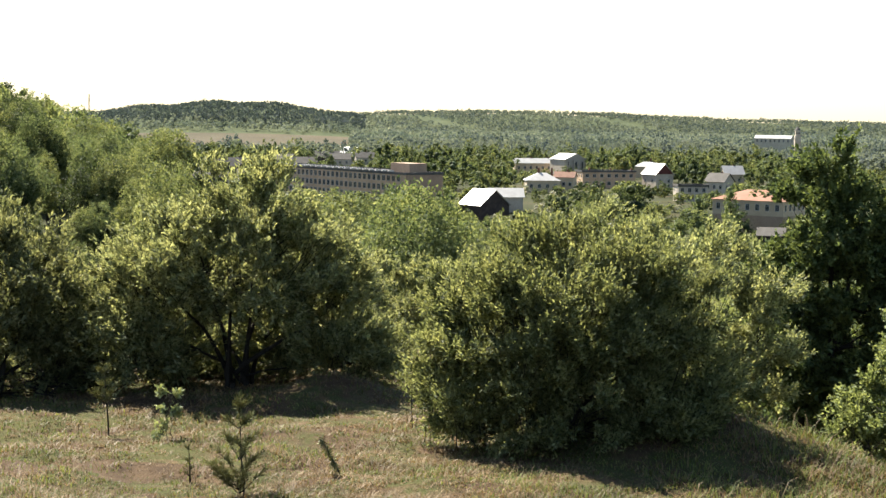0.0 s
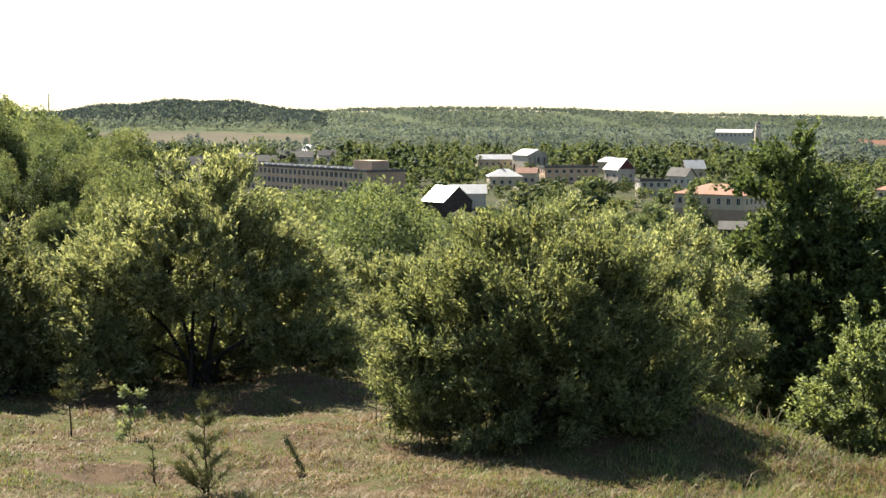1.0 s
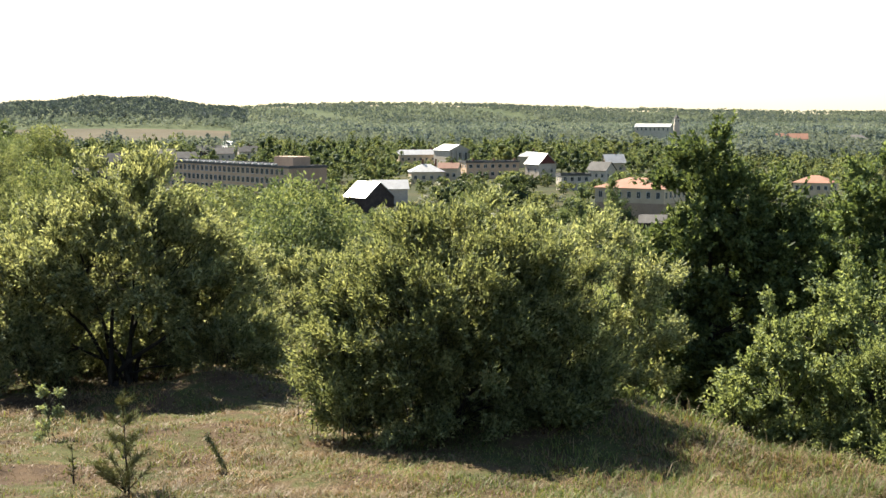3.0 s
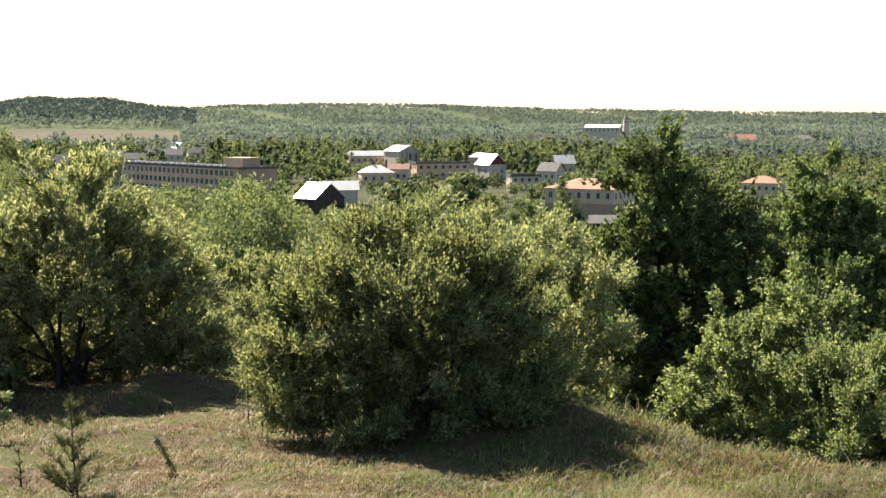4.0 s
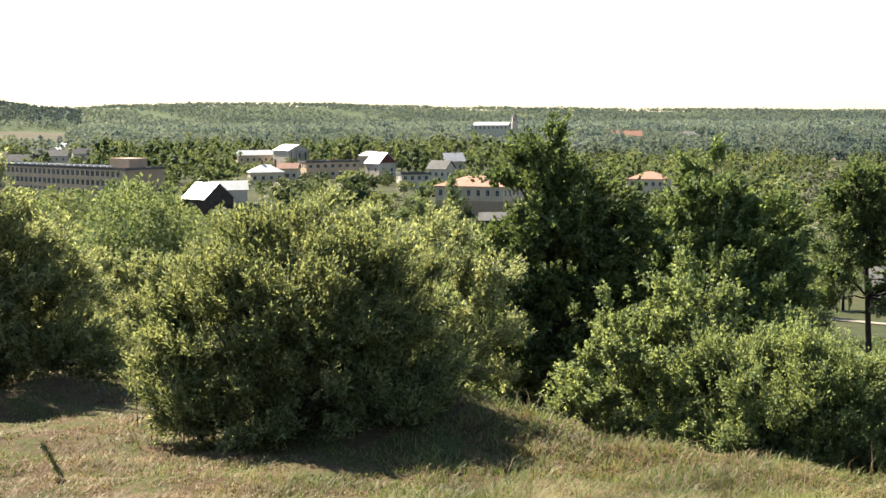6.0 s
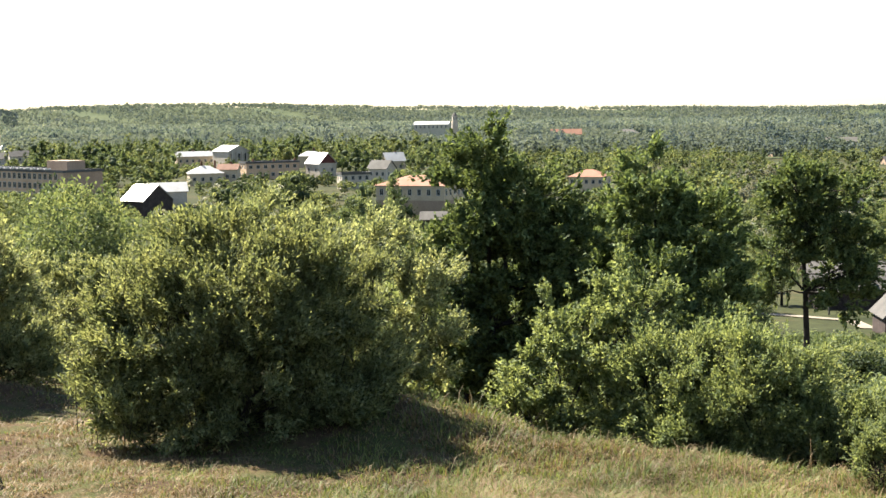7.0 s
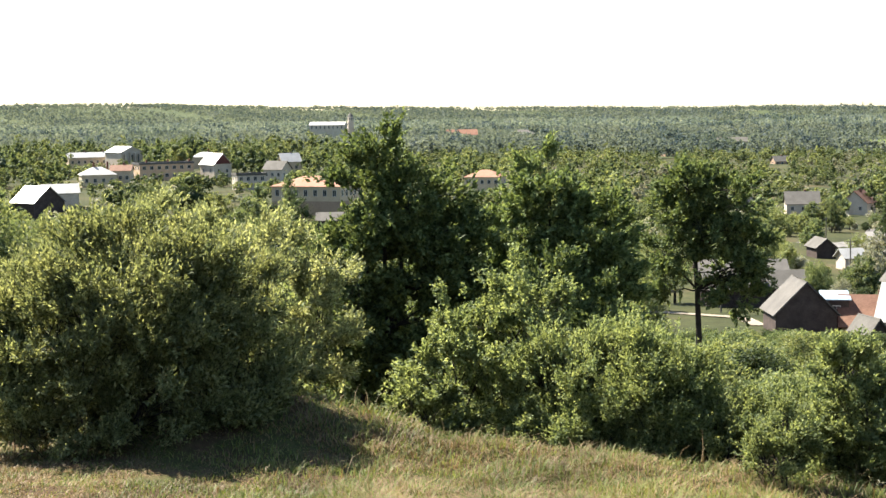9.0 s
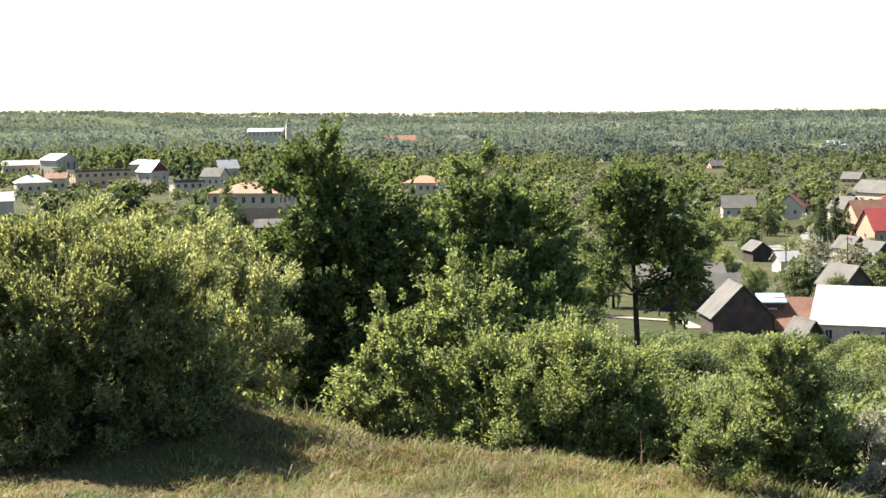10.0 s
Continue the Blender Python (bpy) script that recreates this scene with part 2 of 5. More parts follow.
def build_ground():
    az = np.radians(np.concatenate((np.arange(-180, -30, 5), np.arange(-30, 50, 0.3), np.arange(50, 180, 5))))
    r = np.concatenate(([0.0], np.arange(1, 9, 1), np.arange(9, 32, 0.2), np.geomspace(32, 5600, 150)))
    n = len(az)
    x, y = np.outer(r, np.sin(az)), np.outer(r, np.cos(az))
    x = x + 0.37 * np.exp(-r / 5)[:, None]
    verts = np.stack((x, y, ground(x, y)), -1).reshape(-1, 3)
    i, j = np.meshgrid(np.arange(len(r) - 1), np.arange(n), indexing="ij")
    a, b = i * n + j, i * n + (j + 1) % n
    faces = np.stack((a, a + n, b + n, b), -1).reshape(-1, 4)
    c = verts[faces].mean(1)
    d, ca = np.hypot(c[:, 0], c[:, 1]) * NARROW, np.degrees(np.arctan2(c[:, 0], c[:, 1])) / NARROW
    index = np.where(d < 60, 0, 1)
    index[(d > 900) & (d < 5600)] = 4
    index[(d > 1300) & (d < 2080) & (ca < -4.2) & (ca > -15)] = 2
    index[(d > 1200) & (d < 1330) & (ca < -4) & (ca > -12)] = 2
    index[(d > 1900) & (d < 2500) & (ca > 30) & (ca < 34)] = 3
    index[(d > 1300) & (d < 1420) & (ca > 33) & (ca < 36)] = 3
    index[(d > 1000) & (d < 1300) & (ca > 36) & (ca < 42)] = 3
    for saz, sd, across, along in BARE:
        sx, sy, _ = spot(saz, sd)
        e = np.hypot((c[:, 0] - sx) / across, (c[:, 1] - sy) / along) + 0.22 * np.sin(c[:, 0] * 5.3 + c[:, 1] * 2.1) + 0.18 * np.sin(c[:, 1] * 9.7 - c[:, 0] * 6.1) + np.random.default_rng(3).normal(0, 0.16, len(c))
        index[e < 1] = 5
    me = mesh_from("ground", verts, faces, [M["slope"], M["valley"], M["field_tan"], M["field_green"], M["woodfloor"], M["soil"]], index, True)
    tagged(new("ground", me), "dry grassy hillside falling to a green valley", "ground", kind="structure")


build_ground()


# ---- helpers for things ----
def thing(name, label, category, x, y, z, turn=0.0, group=""):
    ob = new(name)
    ob.matrix_basis = pose(x, y, z, 0, 0, turn)
    return tagged(ob, label, category, group)


def child(name, me, parent, label=""):
    ob = new(name, me)
    ob.parent = parent
    if label:
        ob["label"] = label
    return ob


def part(name, bm, mat, parent, label=""):
    me = bpy.data.meshes.new(name)
    bm.to_mesh(me)
    bm.free()
    me.materials.append(mat)
    return child(name, me, parent, label)
# ---- plants ----
def tube_arrays(paths, sides=6):
    """Tapered tubes along lists of (point, radius)."""
    V, F, base = [], [], 0
    for path in paths:
        pts = np.array([p for p, _ in path], float)
        rad = np.array([r for _, r in path], float)
        tan = np.gradient(pts, axis=0)
        tan /= np.linalg.norm(tan, axis=1)[:, None] + 1e-9
        ref = np.where(np.abs(tan[:, 2:3]) < 0.9, [[0, 0, 1.0]], [[1.0, 0, 0]])
        u = np.cross(tan, ref)
        u /= np.linalg.norm(u, axis=1)[:, None] + 1e-9
        v = np.cross(tan, u)
        ang = np.arange(sides) * 2 * math.pi / sides
        ring = pts[:, None] + rad[:, None, None] * (np.cos(ang)[None, :, None] * u[:, None] + np.sin(ang)[None, :, None] * v[:, None])
        V.append(ring.reshape(-1, 3))
        for i in range(len(pts) - 1):
            for j in range(sides):
                k = (j + 1) % sides
                F.append((base + i * sides + j, base + i * sides + k, base + (i + 1) * sides + k, base + (i + 1) * sides + j))
        base += len(pts) * sides
    return np.concatenate(V), np.array(F)


def bend(rng, a, b, n, wobble, sag=0.0):
    """A wandering line from a to b."""
    t = np.linspace(0, 1, n)[:, None]
    p = np.asarray(a) * (1 - t) + np.asarray(b) * t
    off = rng.normal(0, wobble, (n, 3)).cumsum(0)
    off -= off[0] + t * (off[-1] - off[0])
    p = p + off * 0.6
    p[:, 2] += (np.sin(t[:, 0] * math.pi)) * sag
    return p


def leaf_arrays(rng, pos, axis, length, width, face=None):
    """Leaves as small folded blades: two triangles each side of the midrib."""
    n = len(pos)
    axis = axis / (np.linalg.norm(axis, axis=1)[:, None] + 1e-9)
    side = np.cross(axis, rng.normal(0, 1, (n, 3)) if face is None else face + rng.normal(0, 0.65, (n, 3)))
    side /= np.linalg.norm(side, axis=1)[:, None] + 1e-9
    up = np.cross(side, axis)
    L = (length * rng.uniform(0.7, 1.3, n))[:, None]
    W = (width * rng.uniform(0.7, 1.3, n))[:, None]
    v = np.stack((pos, pos + axis * L * 0.45 + side * W * 0.5 + up * W * 0.16, pos + axis * L - up * L * 0.15, pos + axis * L * 0.45 - side * W * 0.5 + up * W * 0.16), 1)
    i = np.arange(n)[:, None] * 4
    f = np.concatenate((i + [[0, 1, 2]], i + [[0, 2, 3]]), 1).reshape(-1, 3)
    return v.reshape(-1, 3), f


def in_lobes(rng, lobes, n, inner=0.5, flock=13, loose=0.17):
    """Points in the outer part of a union of ellipsoids (cx, cy, cz, rx, ry, rz), in uneven flocks with gaps, and the way outwards."""
    L = np.array(lobes, float)
    area = (L[:, 3] * L[:, 4] + L[:, 3] * L[:, 5] + L[:, 4] * L[:, 5])
    m = max(6, n // flock)
    k = rng.choice(len(L), m, p=area / area.sum())
    q = rng.normal(0, 1, (m, 3))
    q /= np.linalg.norm(q, axis=1)[:, None]
    rr = rng.uniform(inner ** 2, 1.0, m) ** 0.5
    ruff = np.minimum(1.14, 1 + 0.14 * np.sin(q[:, 0] * 5 + k) * np.cos(q[:, 2] * 5 + 2 * k) + rng.normal(0, 0.07, m))
    p = L[k, :3] + q * L[k, 3:] * (rr * ruff)[:, None]
    deep = np.zeros(m, bool)
    for j in range(len(L)):
        s = (((p - L[j, :3]) / (L[j, 3:] * inner * 0.9)) ** 2).sum(1)
        deep |= (s < 1) & (k != j)
    out = q / L[k, 3:]
    out /= np.linalg.norm(out, axis=1)[:, None]
    p, out = p[~deep], out[~deep]
    share = rng.gamma(1.6, 1.0, len(p))
    pick = rng.choice(len(p), n, p=share / share.sum())
    mean = L[:, 3:].mean()
    return p[pick] + np.clip(rng.normal(0, 1, (n, 3)), -1.9, 1.9) * loose * mean, out[pick], L


def near_plant(name, label, category, az, d, lobes, leaf, bark="bark", shoots=1500, per=13, shoot=0.36, size=(0.07, 0.035), stems=5, foot=0.12, stem_r=0.07,
               limbs=46, up=0.7, seed=1, group="", inner=0.5, low=0.0, spread=0.3, sink=0.0, grow=(1, 1, 1)):
    """A tree or shrub seen close: trunk or stems, branches, leafy shoots."""
    rng = np.random.default_rng(seed)
    lobes = [tuple(v * g for v, g in zip(lobe, (*grow, *grow))) for lobe in lobes]
    x, y, z = spot(az, d)
    ob = thing(name, label, category, x, y, z - sink, -az, group)
    clumps = max(8, shoots // 8)
    c, cout, L = in_lobes(rng, lobes, clumps, inner, 1, 0.0)
    fill, fout, _ = in_lobes(rng, lobes, clumps // 5, 0.15, 1, 0.0)
    c, cout = np.concatenate((c, fill)), np.concatenate((cout, fout))
    big = shoot * rng.uniform(0.25, 0.6, (len(c), 1))
    p = (c[:, None] + rng.normal(0, 0.5, (len(c), 9, 3)) * [1, 1, 0.5] * big[:, None]).reshape(-1, 3)
    out = np.repeat(cout, 9, axis=0)
    keep = (p[:, 2] > low + 0.1) & (p[:, 2] < (L[:, 2] + L[:, 5]).max())
    p, out = p[keep], out[keep]
    way = out * 0.9 + [0, 0, up + 0.1] + rng.normal(0, 0.36, p.shape)
    way /= np.linalg.norm(way, axis=1)[:, None]
    # stems from the foot to the lobes
    heart = L[:, :3].copy()
    paths = []
    top = heart[np.argsort(-heart[:, 2])]
    nodes_at = []
    for i in range(stems):
        goal = top[i % len(top)] + rng.normal(0, 0.12, 3)
        a = np.array([rng.normal(0, foot), rng.normal(0, foot), -0.15])
        line = bend(rng, a, goal, 9, 0.07)
        line[:, :2] = a[:2] + (line[:, :2] - a[:2]) * (np.linspace(0, 1, 9)[:, None] ** 1.05)
        r = stem_r * rng.uniform(0.7, 1.0)
        paths.append([(q, r * (1 - 0.75 * t) ) for q, t in zip(line, np.linspace(0, 1, 9))])
        nodes_at += [(q, r * (1 - 0.75 * t)) for q, t in zip(line[3:], np.linspace(0, 1, 9)[3:])]
    for path in paths:
        child("trunk" if stem_r > 0.06 else "stem", mesh_from("stem", *tube_arrays([path], 8), [M[bark]], None, True), ob)
    node_p = np.array([q for q, _ in nodes_at])
    twigs = []
    for i in rng.choice(len(p), min(limbs, len(p)), replace=False):
        k = np.argmin(((node_p - p[i]) ** 2).sum(1) + np.maximum(0, node_p[:, 2] - p[i, 2]) * 2)
        q, r = nodes_at[k]
        line = bend(rng, q, p[i], 6, 0.05, 0.08)
        r = min(r * 0.6, 0.028)
        twigs.append([(w, max(0.004, r * (1 - 0.85 * t))) for w, t in zip(line, np.linspace(0, 1, 6))])
    for i in rng.choice(len(p), min(limbs * 5, len(p)), replace=False):
        a = p[i] - way[i] * shoot * 1.2
        twigs.append([(a, 0.006), ((a + p[i]) / 2 + rng.normal(0, 0.02, 3), 0.005), (p[i] + way[i] * shoot * 0.8, 0.002)])
    tagged(child("branching", mesh_from("branching", *tube_arrays(twigs, 4), [M[bark]]), ob), kind="stuff")
    t = rng.uniform(0, 1, (len(p), per))
    ln = shoot * rng.uniform(0.3, 1.15, (len(p), 1))
    pos = p[:, None] + way[:, None] * (t * ln)[..., None] + rng.normal(0, 0.008 + spread * 0.05, (len(p), per, 3))
    ax = way[:, None] * 1.0 + rng.normal(0, 0.45, (len(p), per, 3))
    face = np.repeat(out * 0.55 + [0, 0, 0.8], per, axis=0)
    tagged(child("crown", mesh_from("crown", *leaf_arrays(rng, pos.reshape(-1, 3), ax.reshape(-1, 3), *size, face), [M[leaf]]), ob), kind="stuff")
    return ob


# the two plum trees, the wide blackthorn, and their neighbours on the meadow
near_plant("plum_tree", "round green plum tree with several dark trunks on the meadow", "tree", -8.7, 23.8,
           [(0.15, 0, 2.75, 0.95, 1.2, 1.25), (-1.35, 0, 1.75, 1.0, 1.2, 0.95), (1.35, 0.1, 1.7, 0.9, 1.2, 0.85), (0.2, -0.6, 2.1, 1.5, 1.0, 1.0), (-0.75, 0, 2.3, 0.9, 1.1, 0.9), (0.95, 0.2, 2.15, 0.9, 1.1, 0.9), (1.8, 0.2, 1.0, 0.7, 0.8, 0.7), (-1.8, 0, 1.0, 0.7, 0.8, 0.7), (-1.2, 0.5, 0.8, 0.9, 0.8, 0.6), (1.1, 0.6, 0.8, 0.9, 0.8, 0.5), (-1.7, -0.2, 0.6, 0.7, 0.7, 0.55), (1.8, -0.1, 0.6, 0.7, 0.7, 0.55), (-0.5, 1.0, 0.9, 1.0, 0.4, 0.8), (0.7, 1.0, 0.9, 1.0, 0.4, 0.8)],
           "leaf_apple", shoots=4400, per=23, shoot=0.55, size=(0.094, 0.035), stems=9, foot=0.2, stem_r=0.06, limbs=110, seed=3)
near_plant("plum_tree", "green plum tree at the meadow's edge beside brushwood", "tree", -18.7, 24.5,
           [(0, 0, 1.9, 1.3, 1.3, 1.25), (0.9, 0, 1.6, 0.9, 1.0, 0.8), (-0.9, 0, 1.7, 1.0, 1.0, 1.0), (-1.7, 0, 1.2, 0.8, 0.8, 0.7), (1.3, 0, 1.0, 0.7, 0.7, 0.6), (0.6, 0.3, 0.7, 0.9, 0.7, 0.6)],
           "leaf_apple", shoots=2700, per=23, shoot=0.55, size=(0.094, 0.035), stems=5, foot=0.15, stem_r=0.09, limbs=60, seed=5)
near_plant("blackthorn_bush", "wide round blackthorn bush with dense small green leaves", "bush", 5.2, 18.2,
           [(0, 0, 1.75, 1.3, 1.2, 1.25), (-1.1, 0, 1.4, 1.0, 1.1, 1.15), (-0.7, -0.4, 0.8, 1.2, 0.9, 0.9), (0.9, 0.1, 1.65, 1.2, 1.1, 1.15), (0.6, -0.4, 0.7, 1.3, 0.9, 0.85), (-1.6, 0, 0.8, 0.65, 0.8, 0.8), (1.75, 0.3, 1.35, 0.8, 0.9, 1.05), (0.2, 0.2, 2.1, 1.4, 0.9, 0.95), (1.6, -0.2, 0.6, 0.9, 0.7, 0.7), (-0.2, -0.5, 1.5, 1.5, 0.7, 0.9), (-1.2, -0.5, 0.35, 0.9, 0.7, 0.5), (0.1, -0.6, 0.3, 1.2, 0.7, 0.45), (1.3, -0.4, 0.3, 1.0, 0.7, 0.45), (-1.9, 0, 0.4, 0.5, 0.6, 0.5)],
           "leaf_bush", shoots=7400, per=21, shoot=0.42, size=(0.072, 0.027), stems=9, foot=0.4, stem_r=0.045, limbs=150, seed=7, grow=(0.88, 1, 0.97))
near_plant("blackthorn_bush", "low dark blackthorn bush behind the plum tree", "bush", -3.9, 25.0,
           [(0, 0, 0.7, 0.9, 0.8, 0.7), (0.7, 0.2, 0.6, 0.6, 0.6, 0.55), (-0.8, 0, 0.9, 0.7, 0.7, 0.8)],
           "leaf_bush", shoots=700, per=21, shoot=0.32, size=(0.056, 0.027), stems=4, stem_r=0.04, limbs=30, seed=9)
for k, (az, d, w, h) in enumerate(((-8.4, 25.6, 2.2, 1.15), (-10.8, 25.4, 1.5, 1.2), (-6.4, 25.6, 1.8, 1.1), (-15.2, 28.0, 1.6, 0.9), (-10.2, 28.5, 1.8, 0.8), (-6.6, 28.0, 1.7, 0.7), (-20.5, 27.5, 1.5, 0.8), (-17.6, 29.0, 1.6, 0.9))):
    near_plant("bramble_thicket", "low dark bramble thicket under the plum trees", "thicket", az, d,
               [(0, 0, 0.45 * h, w * 0.6, 0.7, 0.6 * h), (-0.5 * w, 0, 0.5 * h, w * 0.45, 0.6, 0.55 * h), (0.5 * w, 0.1, 0.5 * h, w * 0.45, 0.6, 0.55 * h)],
               "leaf_bush", shoots=760, per=23, shoot=0.3, size=(0.064, 0.034), stems=4, foot=0.4, stem_r=0.02, limbs=50, seed=200 + k, group="brambles along the meadow")
near_plant("plum_tree", "bright green plum bush on the slope below the meadow", "tree", -2.6, 33.0,
           [(0, 0, 2.0, 1.4, 1.2, 1.5), (-1.1, 0, 1.4, 0.9, 1.0, 1.2), (1.2, 0, 1.9, 1.3, 1.1, 1.5), (2.4, 0, 2.2, 1.2, 1.1, 1.5)],
           "leaf_apple", shoots=1500, per=21, shoot=0.5, size=(0.083, 0.042), stems=5, stem_r=0.07, limbs=45, seed=11, grow=(1.1, 1, 0.62))
near_plant("plum_tree", "light green plum bush behind the wide blackthorn", "tree", 11.3, 21.5,
           [(0, 0, 2.2, 0.9, 0.9, 1.45), (-0.8, 0, 2.4, 0.8, 0.8, 1.4), (0.6, 0, 1.6, 0.7, 0.8, 1.2), (-1.6, 0, 2.5, 0.8, 0.8, 1.3), (0.1, -0.3, 1.0, 0.9, 0.7, 0.9)],
           "leaf_apple", shoots=2300, per=23, shoot=0.4, size=(0.067, 0.034), stems=6, stem_r=0.06, limbs=60, seed=13, grow=(1.2, 1.1, 1.05))
MAPLES = "maples on the slope"
near_plant("maple_tree", "tall dark green maple tree with a pointed crown", "tree", 16.4, 27.0,
           [(-0.05, 0, 6.3, 0.5, 0.6, 0.85), (-0.3, 0, 5.6, 0.9, 0.9, 0.85), (0.5, 0, 5.4, 0.9, 0.9, 0.85), (1.25, 0, 5.4, 0.6, 0.7, 0.7), (-0.5, 0, 4.6, 0.75, 0.9, 0.8), (0.6, 0, 4.4, 0.95, 1.0, 0.9), (1.5, 0, 4.5, 0.75, 0.8, 0.8), (-0.6, 0, 3.5, 0.75, 0.9, 0.9), (0.6, 0, 3.2, 1.0, 1.1, 1.0), (1.6, 0.2, 3.4, 0.75, 0.9, 0.9), (-0.5, 0, 2.3, 0.75, 0.9, 0.9), (0.7, 0, 2.1, 1.0, 1.1, 1.0), (1.5, 0.2, 2.2, 0.8, 0.8, 0.9)],
           "leaf_alder", shoots=3900, per=23, shoot=0.5, size=(0.112, 0.065), stems=3, foot=0.35, stem_r=0.12, limbs=80, up=0.35, seed=15, group=MAPLES, inner=0.5, grow=(1.0, 1.0, 1.13))
near_plant("maple_tree", "dark green maple tree with a domed crown", "tree", 23.6, 29.0,
           [(-0.1, 0, 6.5, 0.8, 0.9, 0.9), (-0.6, 0, 5.7, 1.2, 1.1, 1.1), (0.9, 0, 5.6, 1.2, 1.1, 1.0), (-1.3, 0, 4.6, 1.3, 1.2, 1.1), (0.6, 0, 4.3, 1.6, 1.3, 1.2), (1.5, 0, 4.5, 0.8, 1.0, 1.0), (-0.5, 0, 3.2, 1.6, 1.3, 1.2), (1.4, 0, 3.0, 1.3, 1.2, 1.2)],
           "leaf_alder", shoots=3900, per=23, shoot=0.5, size=(0.112, 0.065), stems=3, foot=0.35, stem_r=0.12, limbs=80, up=0.35, seed=17, group=MAPLES, inner=0.5, grow=(0.82, 0.9, 1.13))
near_plant("maple_tree", "slender maple tree with a bare dark trunk", "tree", 29.95, 38.0,
           [(-0.3, 0, 10.0, 0.8, 0.9, 0.75), (0.7, 0, 9.9, 0.8, 0.9, 0.7), (-0.9, 0, 9.3, 0.7, 0.9, 0.55), (0.4, 0, 9.1, 0.9, 1.0, 0.6), (1.2, 0, 8.7, 0.6, 0.8, 0.5), (-0.7, 0, 8.4, 0.8, 0.9, 0.5), (0.7, 0, 8.0, 0.7, 0.8, 0.45), (-1.2, 0, 8.5, 0.5, 0.6, 0.4), (-0.9, 0, 7.5, 0.6, 0.7, 0.4), (0.9, 0, 7.2, 0.6, 0.7, 0.4), (1.4, 0, 7.9, 0.4, 0.5, 0.35)],
           "leaf_alder", shoots=1250, per=21, shoot=0.5, size=(0.121, 0.072), stems=1, foot=0.03, stem_r=0.17, limbs=70, up=0.35, seed=19, group=MAPLES, inner=0.4, grow=(0.95, 1.0, 1.05))
HAW = "hawthorn bushes on the bank"
near_plant("maple_sapling", "bright leafy maple sapling bush on the bank", "bush", 19.3, 19.0,
           [(0.2, 0, 1.3, 0.55, 0.6, 0.75), (0, 0, 0.8, 0.6, 0.6, 0.7), (0.5, 0, 0.7, 0.6, 0.6, 0.6), (0.9, 0.4, 1.7, 0.5, 0.6, 0.7), (-0.3, -0.2, 0.5, 0.4, 0.4, 0.5)],
           "leaf_haw", shoots=1300, per=26, shoot=0.33, size=(0.059, 0.038), stems=4, stem_r=0.03, limbs=40, seed=21, grow=(1.15, 1, 1.1))
near_plant("maple_sapling", "young maple with upright leafy shoots on the bank", "tree", 23.4, 21.0,
           [(0, 0, 2.2, 0.55, 0.6, 0.9), (-0.5, 0, 1.7, 0.6, 0.6, 0.8), (0.5, 0, 1.7, 0.7, 0.6, 0.9), (0.9, 0, 1.2, 0.6, 0.6, 0.7), (-0.7, 0, 1.1, 0.6, 0.6, 0.7)],
           "leaf_alder", shoots=1700, per=21, shoot=0.42, size=(0.083, 0.054), stems=4, stem_r=0.035, limbs=50, seed=22, grow=(1.2, 1.2, 1.25))
near_plant("hawthorn_bush", "dense hawthorn bush with small green leaves", "bush", 25.2, 18.6,
           [(0, 0, 1.0, 0.8, 0.8, 0.75), (-0.7, 0, 0.8, 0.6, 0.7, 0.7), (0.8, 0, 0.9, 0.7, 0.8, 0.75), (0.2, -0.4, 0.6, 1.0, 0.5, 0.5)],
           "leaf_haw", shoots=2500, per=26, shoot=0.44, size=(0.052, 0.026), stems=7, foot=0.3, stem_r=0.025, limbs=60, seed=23, group=HAW, grow=(1.15, 1.1, 1.2))
near_plant("hawthorn_bush", "dense hawthorn bush with a flat spreading crown", "bush", 30.3, 18.6,
           [(0, 0, 1.0, 0.9, 0.8, 0.65), (-0.8, 0, 1.1, 0.7, 0.7, 0.65), (0.9, 0, 0.8, 0.7, 0.7, 0.65), (0.1, -0.4, 0.6, 1.1, 0.5, 0.5)],
           "leaf_haw", shoots=2500, per=26, shoot=0.44, size=(0.052, 0.026), stems=7, foot=0.3, stem_r=0.025, limbs=60, seed=25, group=HAW, grow=(1.15, 1.1, 0.98))
near_plant("hawthorn_bush", "sparse brownish bush behind the hawthorns", "bush", 33.0, 23.0,
           [(0, 0, 1.6, 0.8, 0.8, 0.7), (0.8, 0, 1.4, 0.7, 0.7, 0.7), (-0.9, 0, 1.7, 0.7, 0.7, 0.7), (1.4, 0, 1.0, 0.6, 0.7, 0.8)],
           "leaf_bush", shoots=1100, per=17, shoot=0.32, size=(0.056, 0.027), stems=7, foot=0.3, stem_r=0.03, limbs=90, seed=26, group=HAW, grow=(1, 1, 0.95))
near_plant("hawthorn_bush", "upright leafy hawthorn bush with bright leaves", "bush", 36.0, 16.9,
           [(0, 0, 1.05, 0.5, 0.6, 0.7), (0.4, 0, 0.8, 0.5, 0.6, 0.65), (-0.35, 0, 0.55, 0.4, 0.5, 0.5), (0.7, 0, 0.5, 0.4, 0.5, 0.5)],
           "leaf_haw", shoots=1500, per=26, shoot=0.26, size=(0.046, 0.031), stems=5, foot=0.2, stem_r=0.025, limbs=50, seed=27, group=HAW, grow=(0.72, 1, 1.12))
